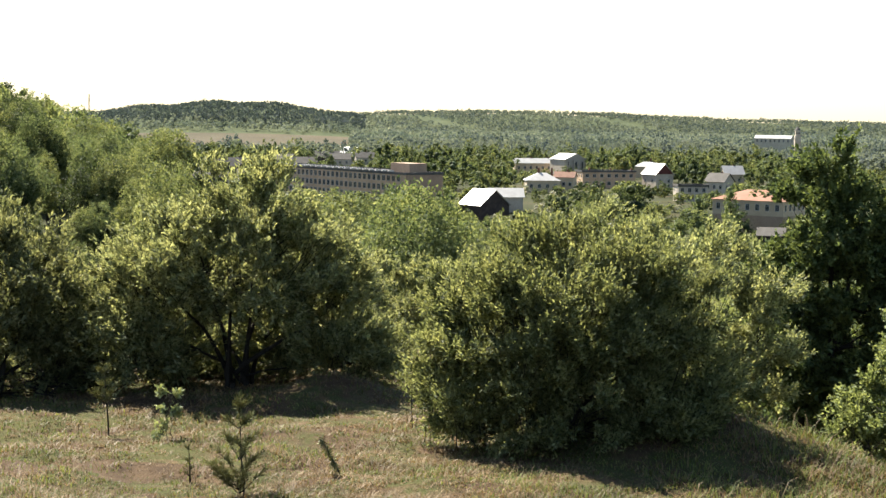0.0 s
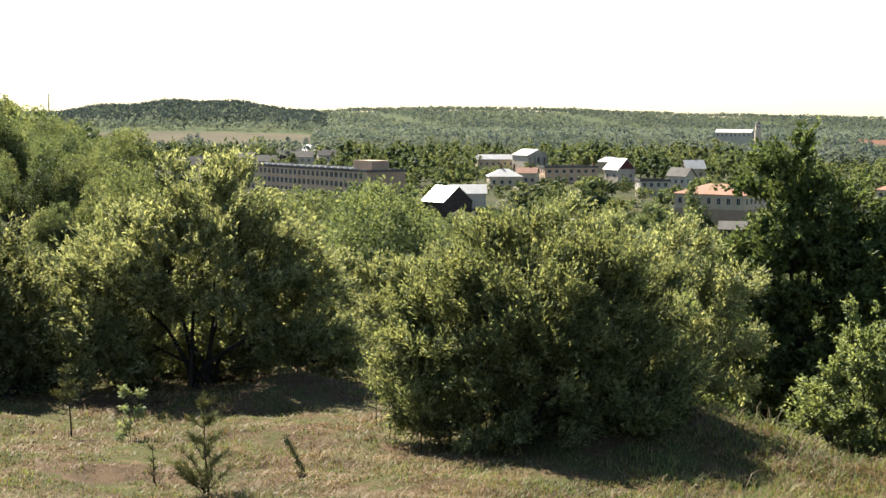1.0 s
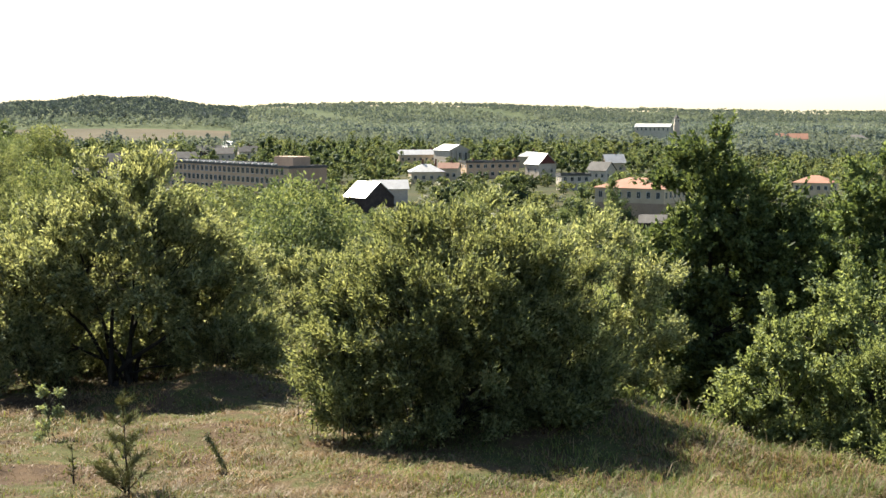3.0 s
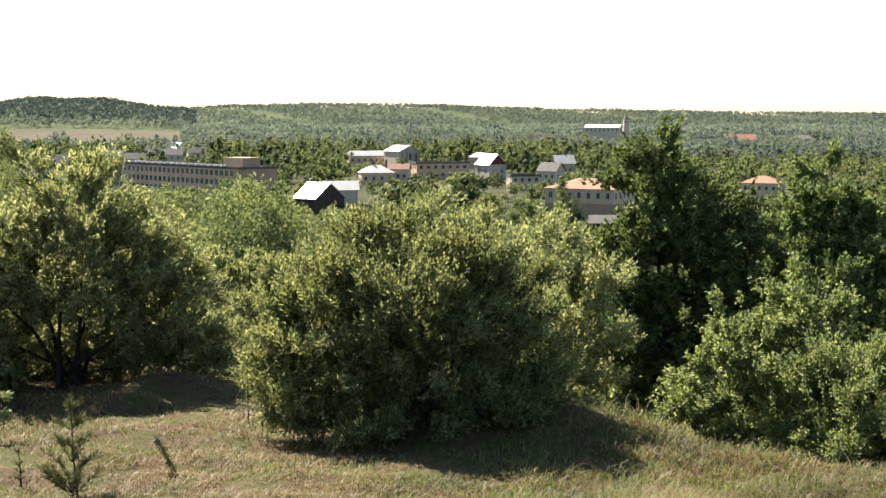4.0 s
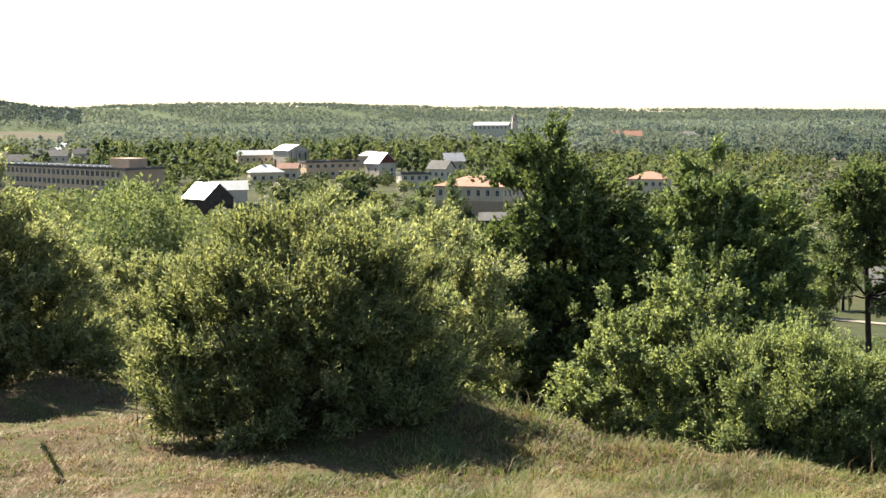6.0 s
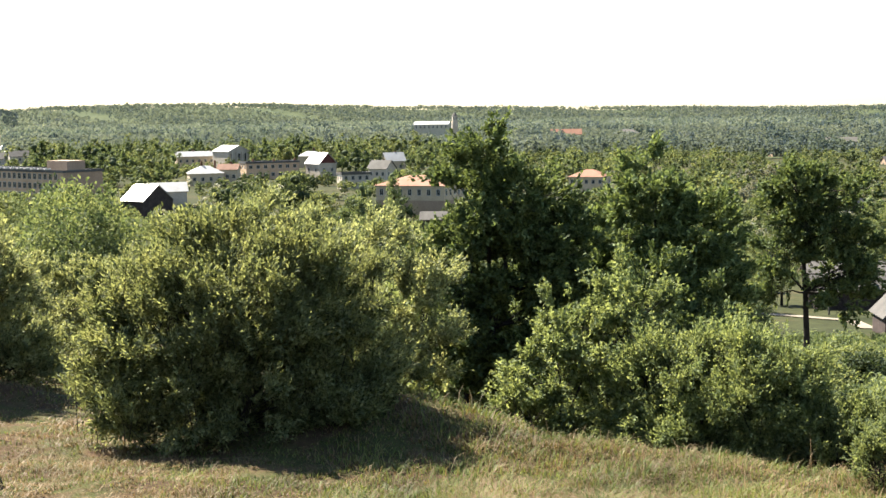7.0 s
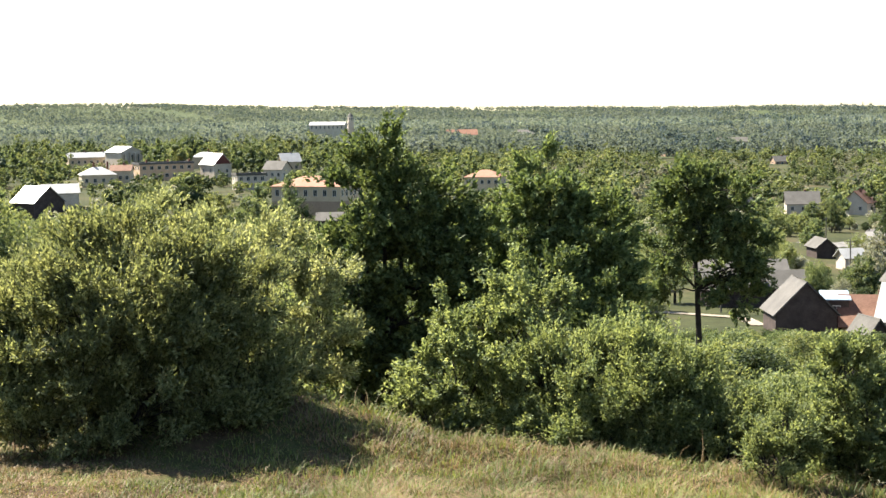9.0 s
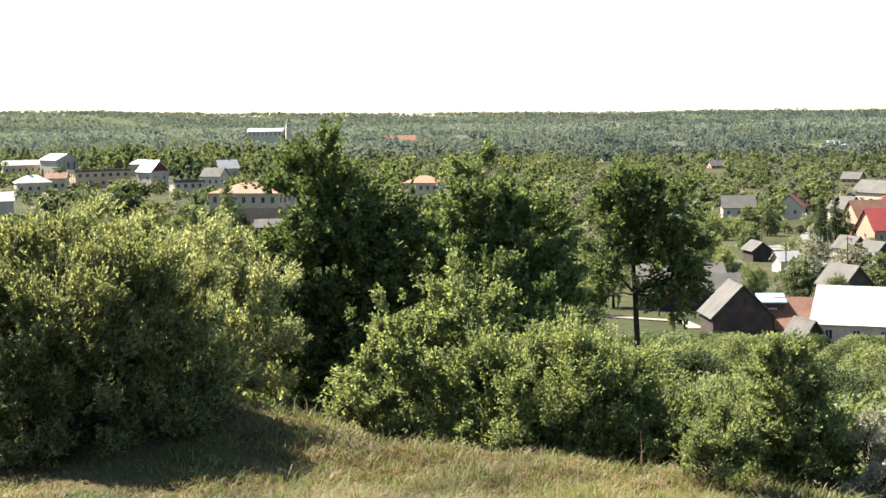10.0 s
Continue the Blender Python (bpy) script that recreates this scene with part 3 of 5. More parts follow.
near_plant("hawthorn_bush", "low hawthorn shoot bush at the lip of the bank", "bush", 33.2, 15.9,
           [(0, 0, 0.4, 0.35, 0.4, 0.4), (0.2, 0, 0.65, 0.25, 0.3, 0.35)],
           "leaf_haw", shoots=520, per=22, shoot=0.2, size=(0.037, 0.022), stems=4, foot=0.1, stem_r=0.015, limbs=30, seed=28, group=HAW)
near_plant("blossoming_cherry", "white blossoming cherry bush on the bank", "bush", 39.9, 17.0,
           [(0, 0, 0.6, 0.5, 0.6, 0.6), (0.5, 0, 0.8, 0.5, 0.5, 0.5), (0.9, 0, 0.6, 0.6, 0.6, 0.5), (-0.3, 0, 0.3, 0.4, 0.5, 0.3)],
           "blossom", shoots=1100, per=13, shoot=0.24, size=(0.055, 0.037), stems=5, foot=0.2, stem_r=0.02, limbs=60, seed=29)
# the small plants in the grass
near_plant("maple_sapling", "small pale-leaved sapling in the dry grass", "sapling", -11.7, 19.2,
           [(0, 0, 0.58, 0.14, 0.14, 0.30), (0.04, 0, 0.35, 0.12, 0.14, 0.2), (-0.14, 0, 0.16, 0.12, 0.14, 0.11)],
           "leaf_pale", shoots=36, per=7, shoot=0.1, size=(0.06, 0.04), stems=2, foot=0.02, stem_r=0.01, limbs=8, seed=31)


def pine_sapling(label, az, d, h, w, seed, bare=0.0, needle=0.09, whorls=6, sparse=1.0):
    """A young pine: a leader, whorls of rising branches, needles all along them."""
    rng = np.random.default_rng(seed)
    x, y, z = spot(az, d)
    ob = thing("pine_sapling", label, "sapling", x, y, z, -az, "young pines in the grass")
    stem = bend(rng, (0.05 * h, 0, -0.05), (0, 0, h), 8, 0.008)
    child("trunk", mesh_from("trunk", *tube_arrays([[(q, 0.016 * (1.1 - t)) for q, t in zip(stem, np.linspace(0, 1, 8))]], 6), [M["bark"]], None, True), ob)
    lines = []
    for i in range(whorls):
        hz = h * (bare + (0.86 - bare) * (i / (whorls - 1)) ** 1.6)
        for k in range(5 if i < 3 else 4):
            a = rng.uniform(0, 6.28)
            ln = w * 0.5 * (1 - 0.85 * i / whorls) * rng.uniform(0.6, 1.15)
            rise = ln * rng.uniform(0.5, 1.1)
            lines.append(bend(rng, (0, 0, hz), (ln * math.cos(a), ln * math.sin(a), hz + rise), 5, 0.01))
    tagged(child("branching", mesh_from("branching", *tube_arrays([[(q, 0.006 * (1.1 - t)) for q, t in zip(c, np.linspace(0, 1, 5))] for c in lines], 4), [M["bark"]]), ob), kind="stuff")
    lines.append(stem[4:])
    pos, way = [], []
    for c in lines:
        m = int(95 * sparse)
        t = rng.uniform(0.2, 1, m) * (len(c) - 1)
        i = np.minimum(t.astype(int), len(c) - 2)
        f = (t - i)[:, None]
        pos.append(c[i] * (1 - f) + c[i + 1] * f)
        dirn = (c[-1] - c[0]) / np.linalg.norm(c[-1] - c[0])
        way.append(dirn * 0.8 + rng.normal(0, 0.55, (m, 3)) + [0, 0, 0.2])
    tagged(child("needles", mesh_from("needles", *leaf_arrays(rng, np.concatenate(pos), np.concatenate(way), needle, 0.004), [M["leaf_pine"]]), ob), kind="stuff")


pine_sapling("small grey-green pine sapling in the dry grass", -8.75, 15.9, 1.22, 0.9, 41, 0.02, 0.09, 8, 0.9)
pine_sapling("thin brown pine sapling with a bare dark stem", -14.4, 20.2, 1.1, 0.5, 42, 0.45, 0.08, 4, 0.5)
pine_sapling("tiny sparse pine seedling in the grass", -10.9, 16.6, 0.5, 0.2, 43, 0.2, 0.05, 4, 0.18)


def dead_stick():
    rng = np.random.default_rng(44)
    x, y, z = spot(-4.8, 16.4)
    ob = thing("dead_stick", "dead leaning stick with withered needles in the grass", "stick", x, y, z, 4.8)
    line = bend(rng, (0.14, 0, -0.04), (-0.12, 0, 0.50), 6, 0.01)
    child("stem", mesh_from("stem", *tube_arrays([[(q, 0.009 * (1.2 - t)) for q, t in zip(line, np.linspace(0, 1, 6))]], 6), [M["bark"]]), ob)
    t = rng.uniform(1.2, 5, 160)
    i = np.minimum(t.astype(int), 4)
    pos = line[i] * (1 - (t - i)[:, None]) + line[i + 1] * (t - i)[:, None]
    child("needles", mesh_from("needles", *leaf_arrays(rng, pos, rng.normal(0, 0.4, (160, 3)) + [0, 0, -0.5], 0.09, 0.012), [M["leaf_pine"]]), ob)


dead_stick()


# ---- grass ----
def grass_field(name, label, mat, count, height, width, seed, lean, patch_lo, patch_hi, side_bias=0.0, r0=13.5, r1=31.0):
    """Blades in clumps over the near slope."""
    rng = np.random.default_rng(seed)
    n = int(count * 1.9)
    r = (r0 + (r1 - r0) * rng.uniform(0, 1, n) ** 2.1) / NARROW
    a = np.radians(rng.uniform(-21, 43, n) * NARROW)
    x, y = r * np.sin(a), r * np.cos(a)
    tone = np.sin(x * 1.3 + 2 * np.sin(y * 0.7)) * np.cos(y * 1.1 + x * 0.4) + 0.8 * np.sin(x * 3.7 + y * 2.1) * np.sin(y * 4.1 - x * 1.9) + rng.normal(0, 0.5, n)
    tone = tone + side_bias * smooth(np.degrees(a), -4, 20)
    k = (tone > patch_lo) & (tone < patch_hi)
    for saz, sd, across, along in BARE:
        sx, sy, _ = spot(saz, sd)
        k &= (np.hypot((x - sx) / across, (y - sy) / along) > 1) | (rng.uniform(0, 1, n) < 0.55)
    x, y = x[k][:count], y[k][:count]
    n = len(x)
    x, y = x + rng.normal(0, 0.03, n), y + rng.normal(0, 0.03, n)
    z = ground(x, y) - 0.01
    clump = 0.7 + 0.35 * np.sin(x * 5.1 + np.sin(y * 3.7) * 2) * np.sin(y * 4.7 + x) + 0.35 * np.sin(x * 1.7 + np.sin(y * 1.3) * 2) * np.sin(y * 1.9 + x * 0.6)
    clump = np.maximum(clump, 0.2) * (1 + 1.1 * smooth(np.degrees(np.arctan2(x, y)), 4, 18))
    h = height * rng.uniform(0.4, 1.3, n) * clump
    th = rng.uniform(0, 2 * math.pi, n)
    out = np.stack((np.cos(th), np.sin(th), np.zeros(n)), 1)
    side = np.stack((-np.sin(th), np.cos(th), np.zeros(n)), 1) * (width * rng.uniform(0.6, 1.4, n) * np.maximum(1, np.hypot(x, y) / 18))[:, None]
    b = np.stack((x, y, z), 1)
    ln = (lean * h * rng.uniform(0.2, 1.6, n))[:, None]
    up = np.array([[0, 0, 1.0]])
    mid = b + up * (h * 0.6)[:, None] + out * ln * 0.35
    tip = b + up * (h * rng.uniform(0.65, 1.0, n))[:, None] + out * ln
    v = np.stack((b - side, b + side, mid + side * 0.7, mid - side * 0.7, tip), 1).reshape(-1, 3)
    i = np.arange(n)[:, None] * 5
    f = np.concatenate((i + [[0, 1, 2]], i + [[0, 2, 3]], i + [[3, 2, 4]]), 1).reshape(-1, 3)
    tagged(new(name, mesh_from(name, v, f, [M[mat]])), label, "grass", kind="stuff")


grass_field("green_grass", "short green grass on the hillside", "grass", 100000, 0.10, 0.0055, 51, 0.9, 0.1, 9, 2.0)
grass_field("dry_grass", "dry straw-coloured grass on the hillside", "straw", 130000, 0.085, 0.0060, 52, 1.8, -9, 0.8, 0.7)
grass_field("tall_grass", "tall dry grass stalks on the hillside", "straw", 9000, 0.17, 0.004, 53, 0.8, 0.5, 9)


def brush_heap():
    """A heap of dark old branches."""
    rng = np.random.default_rng(61)
    x, y, z = spot(-15.6, 25.0)
    ob = thing("brush_heap", "dark heap of old branches under the trees", "brush heap", x, y, z, 15.6)
    sticks = []
    for _ in range(420):
        a, r = rng.uniform(0, 6.28), abs(rng.normal(0, 0.5))
        c = np.array([r * math.cos(a) * 1.5, r * math.sin(a), max(0.02, 0.75 - 0.75 * r) * rng.uniform(0.2, 1)])
        w = rng.normal(0, 1, 3) * [1, 1, 0.35]
        w *= rng.uniform(0.25, 0.6) / np.linalg.norm(w)
        sticks.append([(c - w, 0.014), (c, 0.012), (c + w, 0.005)])
    tagged(child("brushwood", mesh_from("brushwood", *tube_arrays(sticks, 4), [M["bark"]]), ob), kind="stuff")


brush_heap()
# ---- buildings ----
def box_bm(w, l, h, z0=0.0, bevel=0.0):
    bm = bmesh.new()
    bmesh.ops.create_cube(bm, size=1.0, matrix=Matrix.Translation((0, 0, z0 + h / 2)) @ Matrix.Diagonal((w, l, h, 1)))
    if bevel:
        bmesh.ops.bevel(bm, geom=bm.edges[:], offset=bevel, segments=1, affect="EDGES")
    return bm


def prism_bm(profile, y0, y1):
    """A profile of (x, z) drawn along y."""
    bm = bmesh.new()
    a = [bm.verts.new((x, y0, z)) for x, z in profile]
    b = [bm.verts.new((x, y1, z)) for x, z in profile]
    n = len(profile)
    bm.faces.new(a)
    bm.faces.new(b[::-1])
    for i in range(n):
        bm.faces.new((a[i], b[i], b[(i + 1) % n], a[(i + 1) % n]))
    bmesh.ops.recalc_face_normals(bm, faces=bm.faces[:])
    return bm


def slab_bm(corners, thick):
    """A flat slab under four corners."""
    bm = bmesh.new()
    c = [Vector(p) for p in corners]
    nrm = (c[1] - c[0]).cross(c[2] - c[0]).normalized()
    if nrm.z < 0:
        nrm = -nrm
    top = [bm.verts.new(p) for p in c]
    low = [bm.verts.new(p - nrm * thick) for p in c]
    n = len(c)
    bm.faces.new(top)
    bm.faces.new(low[::-1])
    for i in range(n):
        bm.faces.new((top[i], low[i], low[(i + 1) % n], top[(i + 1) % n]))
    bmesh.ops.recalc_face_normals(bm, faces=bm.faces[:])
    return bm


WINDOWS = {}


def window_meshes(w, h):
    """A frame with a cross bar, and its pane set back in it."""
    if (w, h) not in WINDOWS:
        bm = bmesh.new()
        t = 0.10
        xs = (-w / 2 - t / 2, -w / 2 + t / 2, -0.03, 0.03, w / 2 - t / 2, w / 2 + t / 2)
        zs = (-h / 2 - t / 2, -h / 2 + t / 2, h / 2 - t / 2, h / 2 + t / 2)
        grid = [[bm.verts.new((x, 0.06, z)) for z in zs] for x in xs]
        for a in range(5):
            for b in range(3):
                if b != 1 or a not in (1, 3):
                    bm.faces.new((grid[a][b], grid[a + 1][b], grid[a + 1][b + 1], grid[a][b + 1]))
        front = bmesh.ops.extrude_face_region(bm, geom=bm.faces[:])
        bmesh.ops.translate(bm, verts=[g for g in front["geom"] if isinstance(g, bmesh.types.BMVert)], vec=(0, -0.12, 0))
        bmesh.ops.recalc_face_normals(bm, faces=bm.faces[:])
        fr = bpy.data.meshes.new("window")
        bm.to_mesh(fr)
        bm.free()
        fr.materials.append(M["frame"])
        pb = box_bm(w - 0.02, 0.04, h - 0.02, -(h - 0.02) / 2)
        pn = bpy.data.meshes.new("pane")
        pb.to_mesh(pn)
        pb.free()
        pn.materials.append(M["glass"])
        WINDOWS[(w, h)] = fr, pn
    return WINDOWS[(w, h)]


def add_window(parent, x, y, z, turn, w, h):
    fr, pn = window_meshes(w, h)
    win = child("window", fr, parent)
    win.matrix_basis = pose(x, y, z, 0, 0, turn)
    child("pane", pn, win)
    return win


PLOTS = []


def building(name, label, category, az, d, turn, w, dep, h, roof, rise, wall, top, rows=0, cols=0, side=0, size=(1.2, 1.5), chimney=1, group="", base=None, over=0.5, gable=None, door=False, lift=0.0, span=(-1, 1), plinth=None):
    """A building whose front looks towards the hill when turn is 0. roof: gable (ridge along the front), end (gable in front), hip, flat or lean."""
    x, y, z = spot(az, d)
    z = z + (max(lift - float(town_rise(az, d)), 0.0) if lift >= 0 else lift)
    reach = (abs(w * math.cos(radians(turn))) + abs(dep * math.sin(radians(turn)))) / 2
    PLOTS.append((az, d, math.degrees(reach / d), math.hypot(w, dep) / 2, z + h - EYE, z - EYE))
    ob = thing(name, label, category, x, y, z, -az + turn, group)
    a, b = w / 2, dep / 2
    foot = -3 - max(0.0, lift)
    if roof in ("gable", "end"):
        if roof == "gable":
            bm = prism_bm([(-b, foot), (b, foot), (b, h), (0, h + rise), (-b, h)], -a, a)
            bmesh.ops.rotate(bm, verts=bm.verts[:], matrix=Matrix.Rotation(radians(90), 3, "Z"))
        else:
            bm = prism_bm([(-a, foot), (a, foot), (a, h), (0, h + rise), (-a, h)], -b, b)
        part("wall", bm, M[wall], ob)
        half, long = (b, a) if roof == "gable" else (a, b)
        drop = rise / half * over
        for s in (-1, 1):
            c = [(s * (half + over), -long - over, h - drop + 0.06), (s * (half + over), long + over, h - drop + 0.06), (0, long + over, h + rise + 0.06), (0, -long - over, h + rise + 0.06)]
            bm = slab_bm(c, 0.16)
            bmesh.ops.translate(bm, verts=bm.verts[:], vec=(0, 0, 0.14))
            if roof == "gable":
                bmesh.ops.rotate(bm, verts=bm.verts[:], matrix=Matrix.Rotation(radians(90), 3, "Z"))
            part("roof_slope", bm, M[top], ob)
        if gable:
            face = prism_bm([(-half * 0.96, h + 0.05), (half * 0.96, h + 0.05), (0, h + rise * 0.94)], -long - 0.08, -long - 0.004)
            if roof == "gable":
                bmesh.ops.rotate(face, verts=face.verts[:], matrix=Matrix.Rotation(radians(90), 3, "Z"))
            part("gable_boarding", face, M[gable], ob)
    else:
        part("wall", box_bm(w, dep, h - foot, foot), M[wall], ob)
        if roof == "hip":
            o = over
            bm = bmesh.new()
            r = max(a - b, 0.2) if a > b else 0.2
            q = [bm.verts.new(p) for p in ((-a - o, -b - o, h), (a + o, -b - o, h), (a + o, b + o, h), (-a - o, b + o, h))]
            e = [bm.verts.new((-r, 0, h + rise)), bm.verts.new((r, 0, h + rise))]
            for f in ((q[0], q[1], e[1], e[0]), (q[1], q[2], e[1]), (q[2], q[3], e[0], e[1]), (q[3], q[0], e[0]), (q[3], q[2], q[1], q[0])):
                bm.faces.new(f)
            bmesh.ops.recalc_face_normals(bm, faces=bm.faces[:])
            part("roof", bm, M[top], ob)
        elif roof == "flat":
            part("roof", box_bm(w + 0.6, dep + 0.6, 0.5, h), M[top], ob)
            for px, py, sx, sy in ((0, -b - 0.2, w + 0.62, 0.22), (0, b + 0.2, w + 0.62, 0.22), (-a - 0.2, 0, 0.22, dep), (a + 0.2, 0, 0.22, dep)):
                bm = box_bm(sx, sy, 0.35, h + 0.5)
                bmesh.ops.translate(bm, verts=bm.verts[:], vec=(px, py, 0))
                part("parapet", bm, M[top], ob)
        elif roof == "lean":
            bm = slab_bm([(-a - 0.3, -b - 0.4, h + 0.1), (a + 0.3, -b - 0.4, h + 0.1), (a + 0.3, b + 0.3, h + rise), (-a - 0.3, b + 0.3, h + rise)], 0.15)
            part("roof", bm, M[top], ob)
    if plinth:
        part("plinth", box_bm(w + 0.1, dep + 0.1, plinth[1] - foot, foot), M[plinth[0]], ob)
    for i in range(rows):
        hz = h / max(rows, 1) * (i + 0.55) if not plinth else plinth[1] + (h - plinth[1]) / rows * (i + 0.55)
        for k in range(cols):
            u = span[0] + (span[1] - span[0]) * (k + 0.5) / cols
            add_window(ob, u * a * 0.97, -b - 0.02, hz, 0, *size)
        for k in range(side):
            for s in (-1, 1):
                add_window(ob, s * (a + 0.02), -b + dep * (k + 0.5) / side, hz, 90, *size)
    if door:
        bm = box_bm(1.1, 0.14, 2.1, 0)
        bmesh.ops.translate(bm, verts=bm.verts[:], vec=(a * 0.3, -b - 0.01, 0))
        part("door", bm, M["door"], ob)
    for k in range(chimney):
        bm = box_bm(0.7, 0.7, 1.5 + (rise if roof == "hip" else 0), h + (rise * 0.75 if roof != "flat" else 0.3) - (rise * 0.6 if roof == "hip" else 0))
        cx = (k - (chimney - 1) / 2) * w * 0.4 + w * 0.1
        bmesh.ops.translate(bm, verts=bm.verts[:], vec=(cx if roof != "end" else 0.5, 0 if roof == "end" else 0.4, 0))
        part("chimney", bm, M["brick"], ob)
    return ob


# the long office block and the town round it
block = building("office_block", "long grey four-storey block with rows of narrow windows", "office block", -4.05, 490, -60, 100, 15, 12.6, "flat", 0, "grey_wall", "tar", 4, 30, 0, (1.9, 1.9), 0, span=(-1, 0.97), lift=-2.4)
part("end_wall", (lambda bm: (bmesh.ops.translate(bm, verts=bm.verts[:], vec=(50.06, 0, 0)), bm)[1])(box_bm(0.12, 14.9, 12.5, 0)), M["tan_wall"], block, "tan rendered end wall")
pent = box_bm(12, 7, 3.2, 13.1)
bmesh.ops.translate(pent, verts=pent.verts[:], vec=(40, 0, 0))
part("roof_house", pent, M["tan_wall"], block)
for k in range(22):
    bm = box_bm(2.6, 0.5, 0.55, 13.45)
    bmesh.ops.translate(bm, verts=bm.verts[:], vec=(-47 + k * 4.2, -7.7, 0))
    part("roof_edge_sheet", bm, M["tin"], block)
building("workshop", "dark workshop with a pale folded roof", "building", -10.3, 470, 10, 16, 10, 6, "flat", 0, "board", "asbestos", 2, 4, 2, chimney=0)
building("workshop", "low building with a pale sheet roof and dormers", "building", -10.2, 520, 25, 18, 10, 5.5, "gable", 2.5, "white_wall", "asbestos", 0, 0, 0, chimney=3)
building("workshop", "low long shed with a pale sheet roof", "building", -7.7, 560, 10, 22, 9, 5.5, "gable", 2.2, "white_wall", "asbestos", 1, 5, 2, chimney=0)
building("barn", "barn with a bright sheet roof and dark gable", "barn", 1.75, 425, 38, 11.5, 11, 3.6, "end", 4.6, "board", "tin", 0, 0, 0, chimney=0, gable="board", lift=4.0)
building("barn", "low annexe with a bright sheet roof", "barn", 2.6, 447, 5, 12, 8, 3.6, "gable", 2.6, "white_wall", "tin", 0, 0, 0, chimney=0, lift=5.6)
hall = building("assembly_hall", "white assembly hall with a pillared gable front", "hall", 5.3, 720, 32, 13, 16, 7.2, "end", 3.0, "white_wall", "tin", 1, 3, 0, (1.4, 4.2), 0, lift=7.5)
for k in range(4):
    bm = bmesh.new()
    bmesh.ops.create_cone(bm, cap_ends=True, segments=12, radius1=0.55, radius2=0.45, depth=7.0, matrix=Matrix.Translation((-4.5 + 3.0 * k, -8.9, 3.5)))
    part("column", bm, M["white_wall"], hall)
building("school_wing", "long cream wing beside the assembly hall", "building", 3.9, 735, 12, 24, 9, 5.5, "gable", 2.4, "cream", "tin", 1, 7, 2, chimney=2, lift=6.5)
building("house", "cream house with a bright hipped roof", "house", 4.2, 545, 8, 13.5, 10, 5.0, "hip", 3.0, "cream", "tin", 1, 4, 2, chimney=2, lift=5.0)
building("house", "pink house with a dull red roof", "house", 5.2, 550, -8, 8, 9, 6.2, "gable", 2.0, "cream", "rust", 1, 3, 1, chimney=1, lift=3.2)
building("apartment_block", "grey three-storey apartment block with balconies", "apartment block", 6.9, 590, 18, 24, 11, 10, "flat", 0, "grey_wall", "tar", 3, 7, 3, (1.5, 1.5), 3, lift=-3)
building("house", "house with a glaring sheet roof and maroon gable", "house", 9.1, 590, 35, 9, 11, 6.5, "end", 4.5, "white_wall", "tin", 1, 2, 2, chimney=1, gable="maroon")
building("house", "small house with a white roof among trees", "house", 8.7, 700, -10, 13, 8, 6, "hip", 2.5, "cream", "tin", 0, 0, 0, chimney=1)
building("house", "pale low building with grey roof", "building", 10.5, 500, 15, 11, 8, 5.5, "flat", 0, "white_wall", "asbestos", 2, 4, 2, chimney=0)
building("house", "house with a pale gabled roof and dark ridge", "house", 11.7, 560, -30, 9, 8, 5, "gable", 3.2, "white_wall", "asbestos", 1, 3, 2, chimney=1)
building("house", "small house with a bright roof", "house", 12.2, 620, 20, 9, 8, 6, "gable", 3.5, "cream", "tin", 1, 2, 1, chimney=1)
building("town_house", "cream two-storey house with a salmon hipped roof", "town house", 13.35, 375, -24, 21, 14, 8.3, "hip", 2.6, "cream", "salmon", 1, 7, 5, (1.1, 1.7), 0, plinth=("tan_wall", 4.2), lift=4.0)
building("shed", "small dark shed with a pale roof", "shed", 13.9, 330, 0, 6, 6, 3.5, "gable", 1.6, "board", "asbestos", chimney=0, lift=2)
building("town_house", "long house with a salmon hipped roof among trees", "town house", 20.6, 520, -12, 14, 11, 8.5, "hip", 2.6, "cream", "salmon", 2, 5, 2, chimney=0)
building("monastery", "long white church with a pale roof", "church", 13.9, 1480, -15, 40, 12, 6, "gable", 3.2, "white_wall", "tin", 1, 8, 2, (1.4, 3.0), 0, lift=13)


def bell_tower():
    x, y, z = spot(14.85, 1490)
    ob = thing("bell_tower", "white church tower with a dark cap", "tower", x, y, z + 16, -5)
    part("shaft", box_bm(6.4, 6.4, 25, -19), M["white_wall"], ob)
    part("upper_stage", box_bm(5.2, 5.2, 6, 6), M["white_wall"], ob)
    bm = bmesh.new()
    bmesh.ops.create_cone(bm, cap_ends=True, segments=8, radius1=3.6, radius2=0.4, depth=4, matrix=Matrix.Translation((0, 0, 14)))
    part("cap", bm, M["old_roof"], ob)
    for s in (-1, 1):
        add_window(ob, s * 1.3, -2.65, 9, 0, 1.2, 3.0)


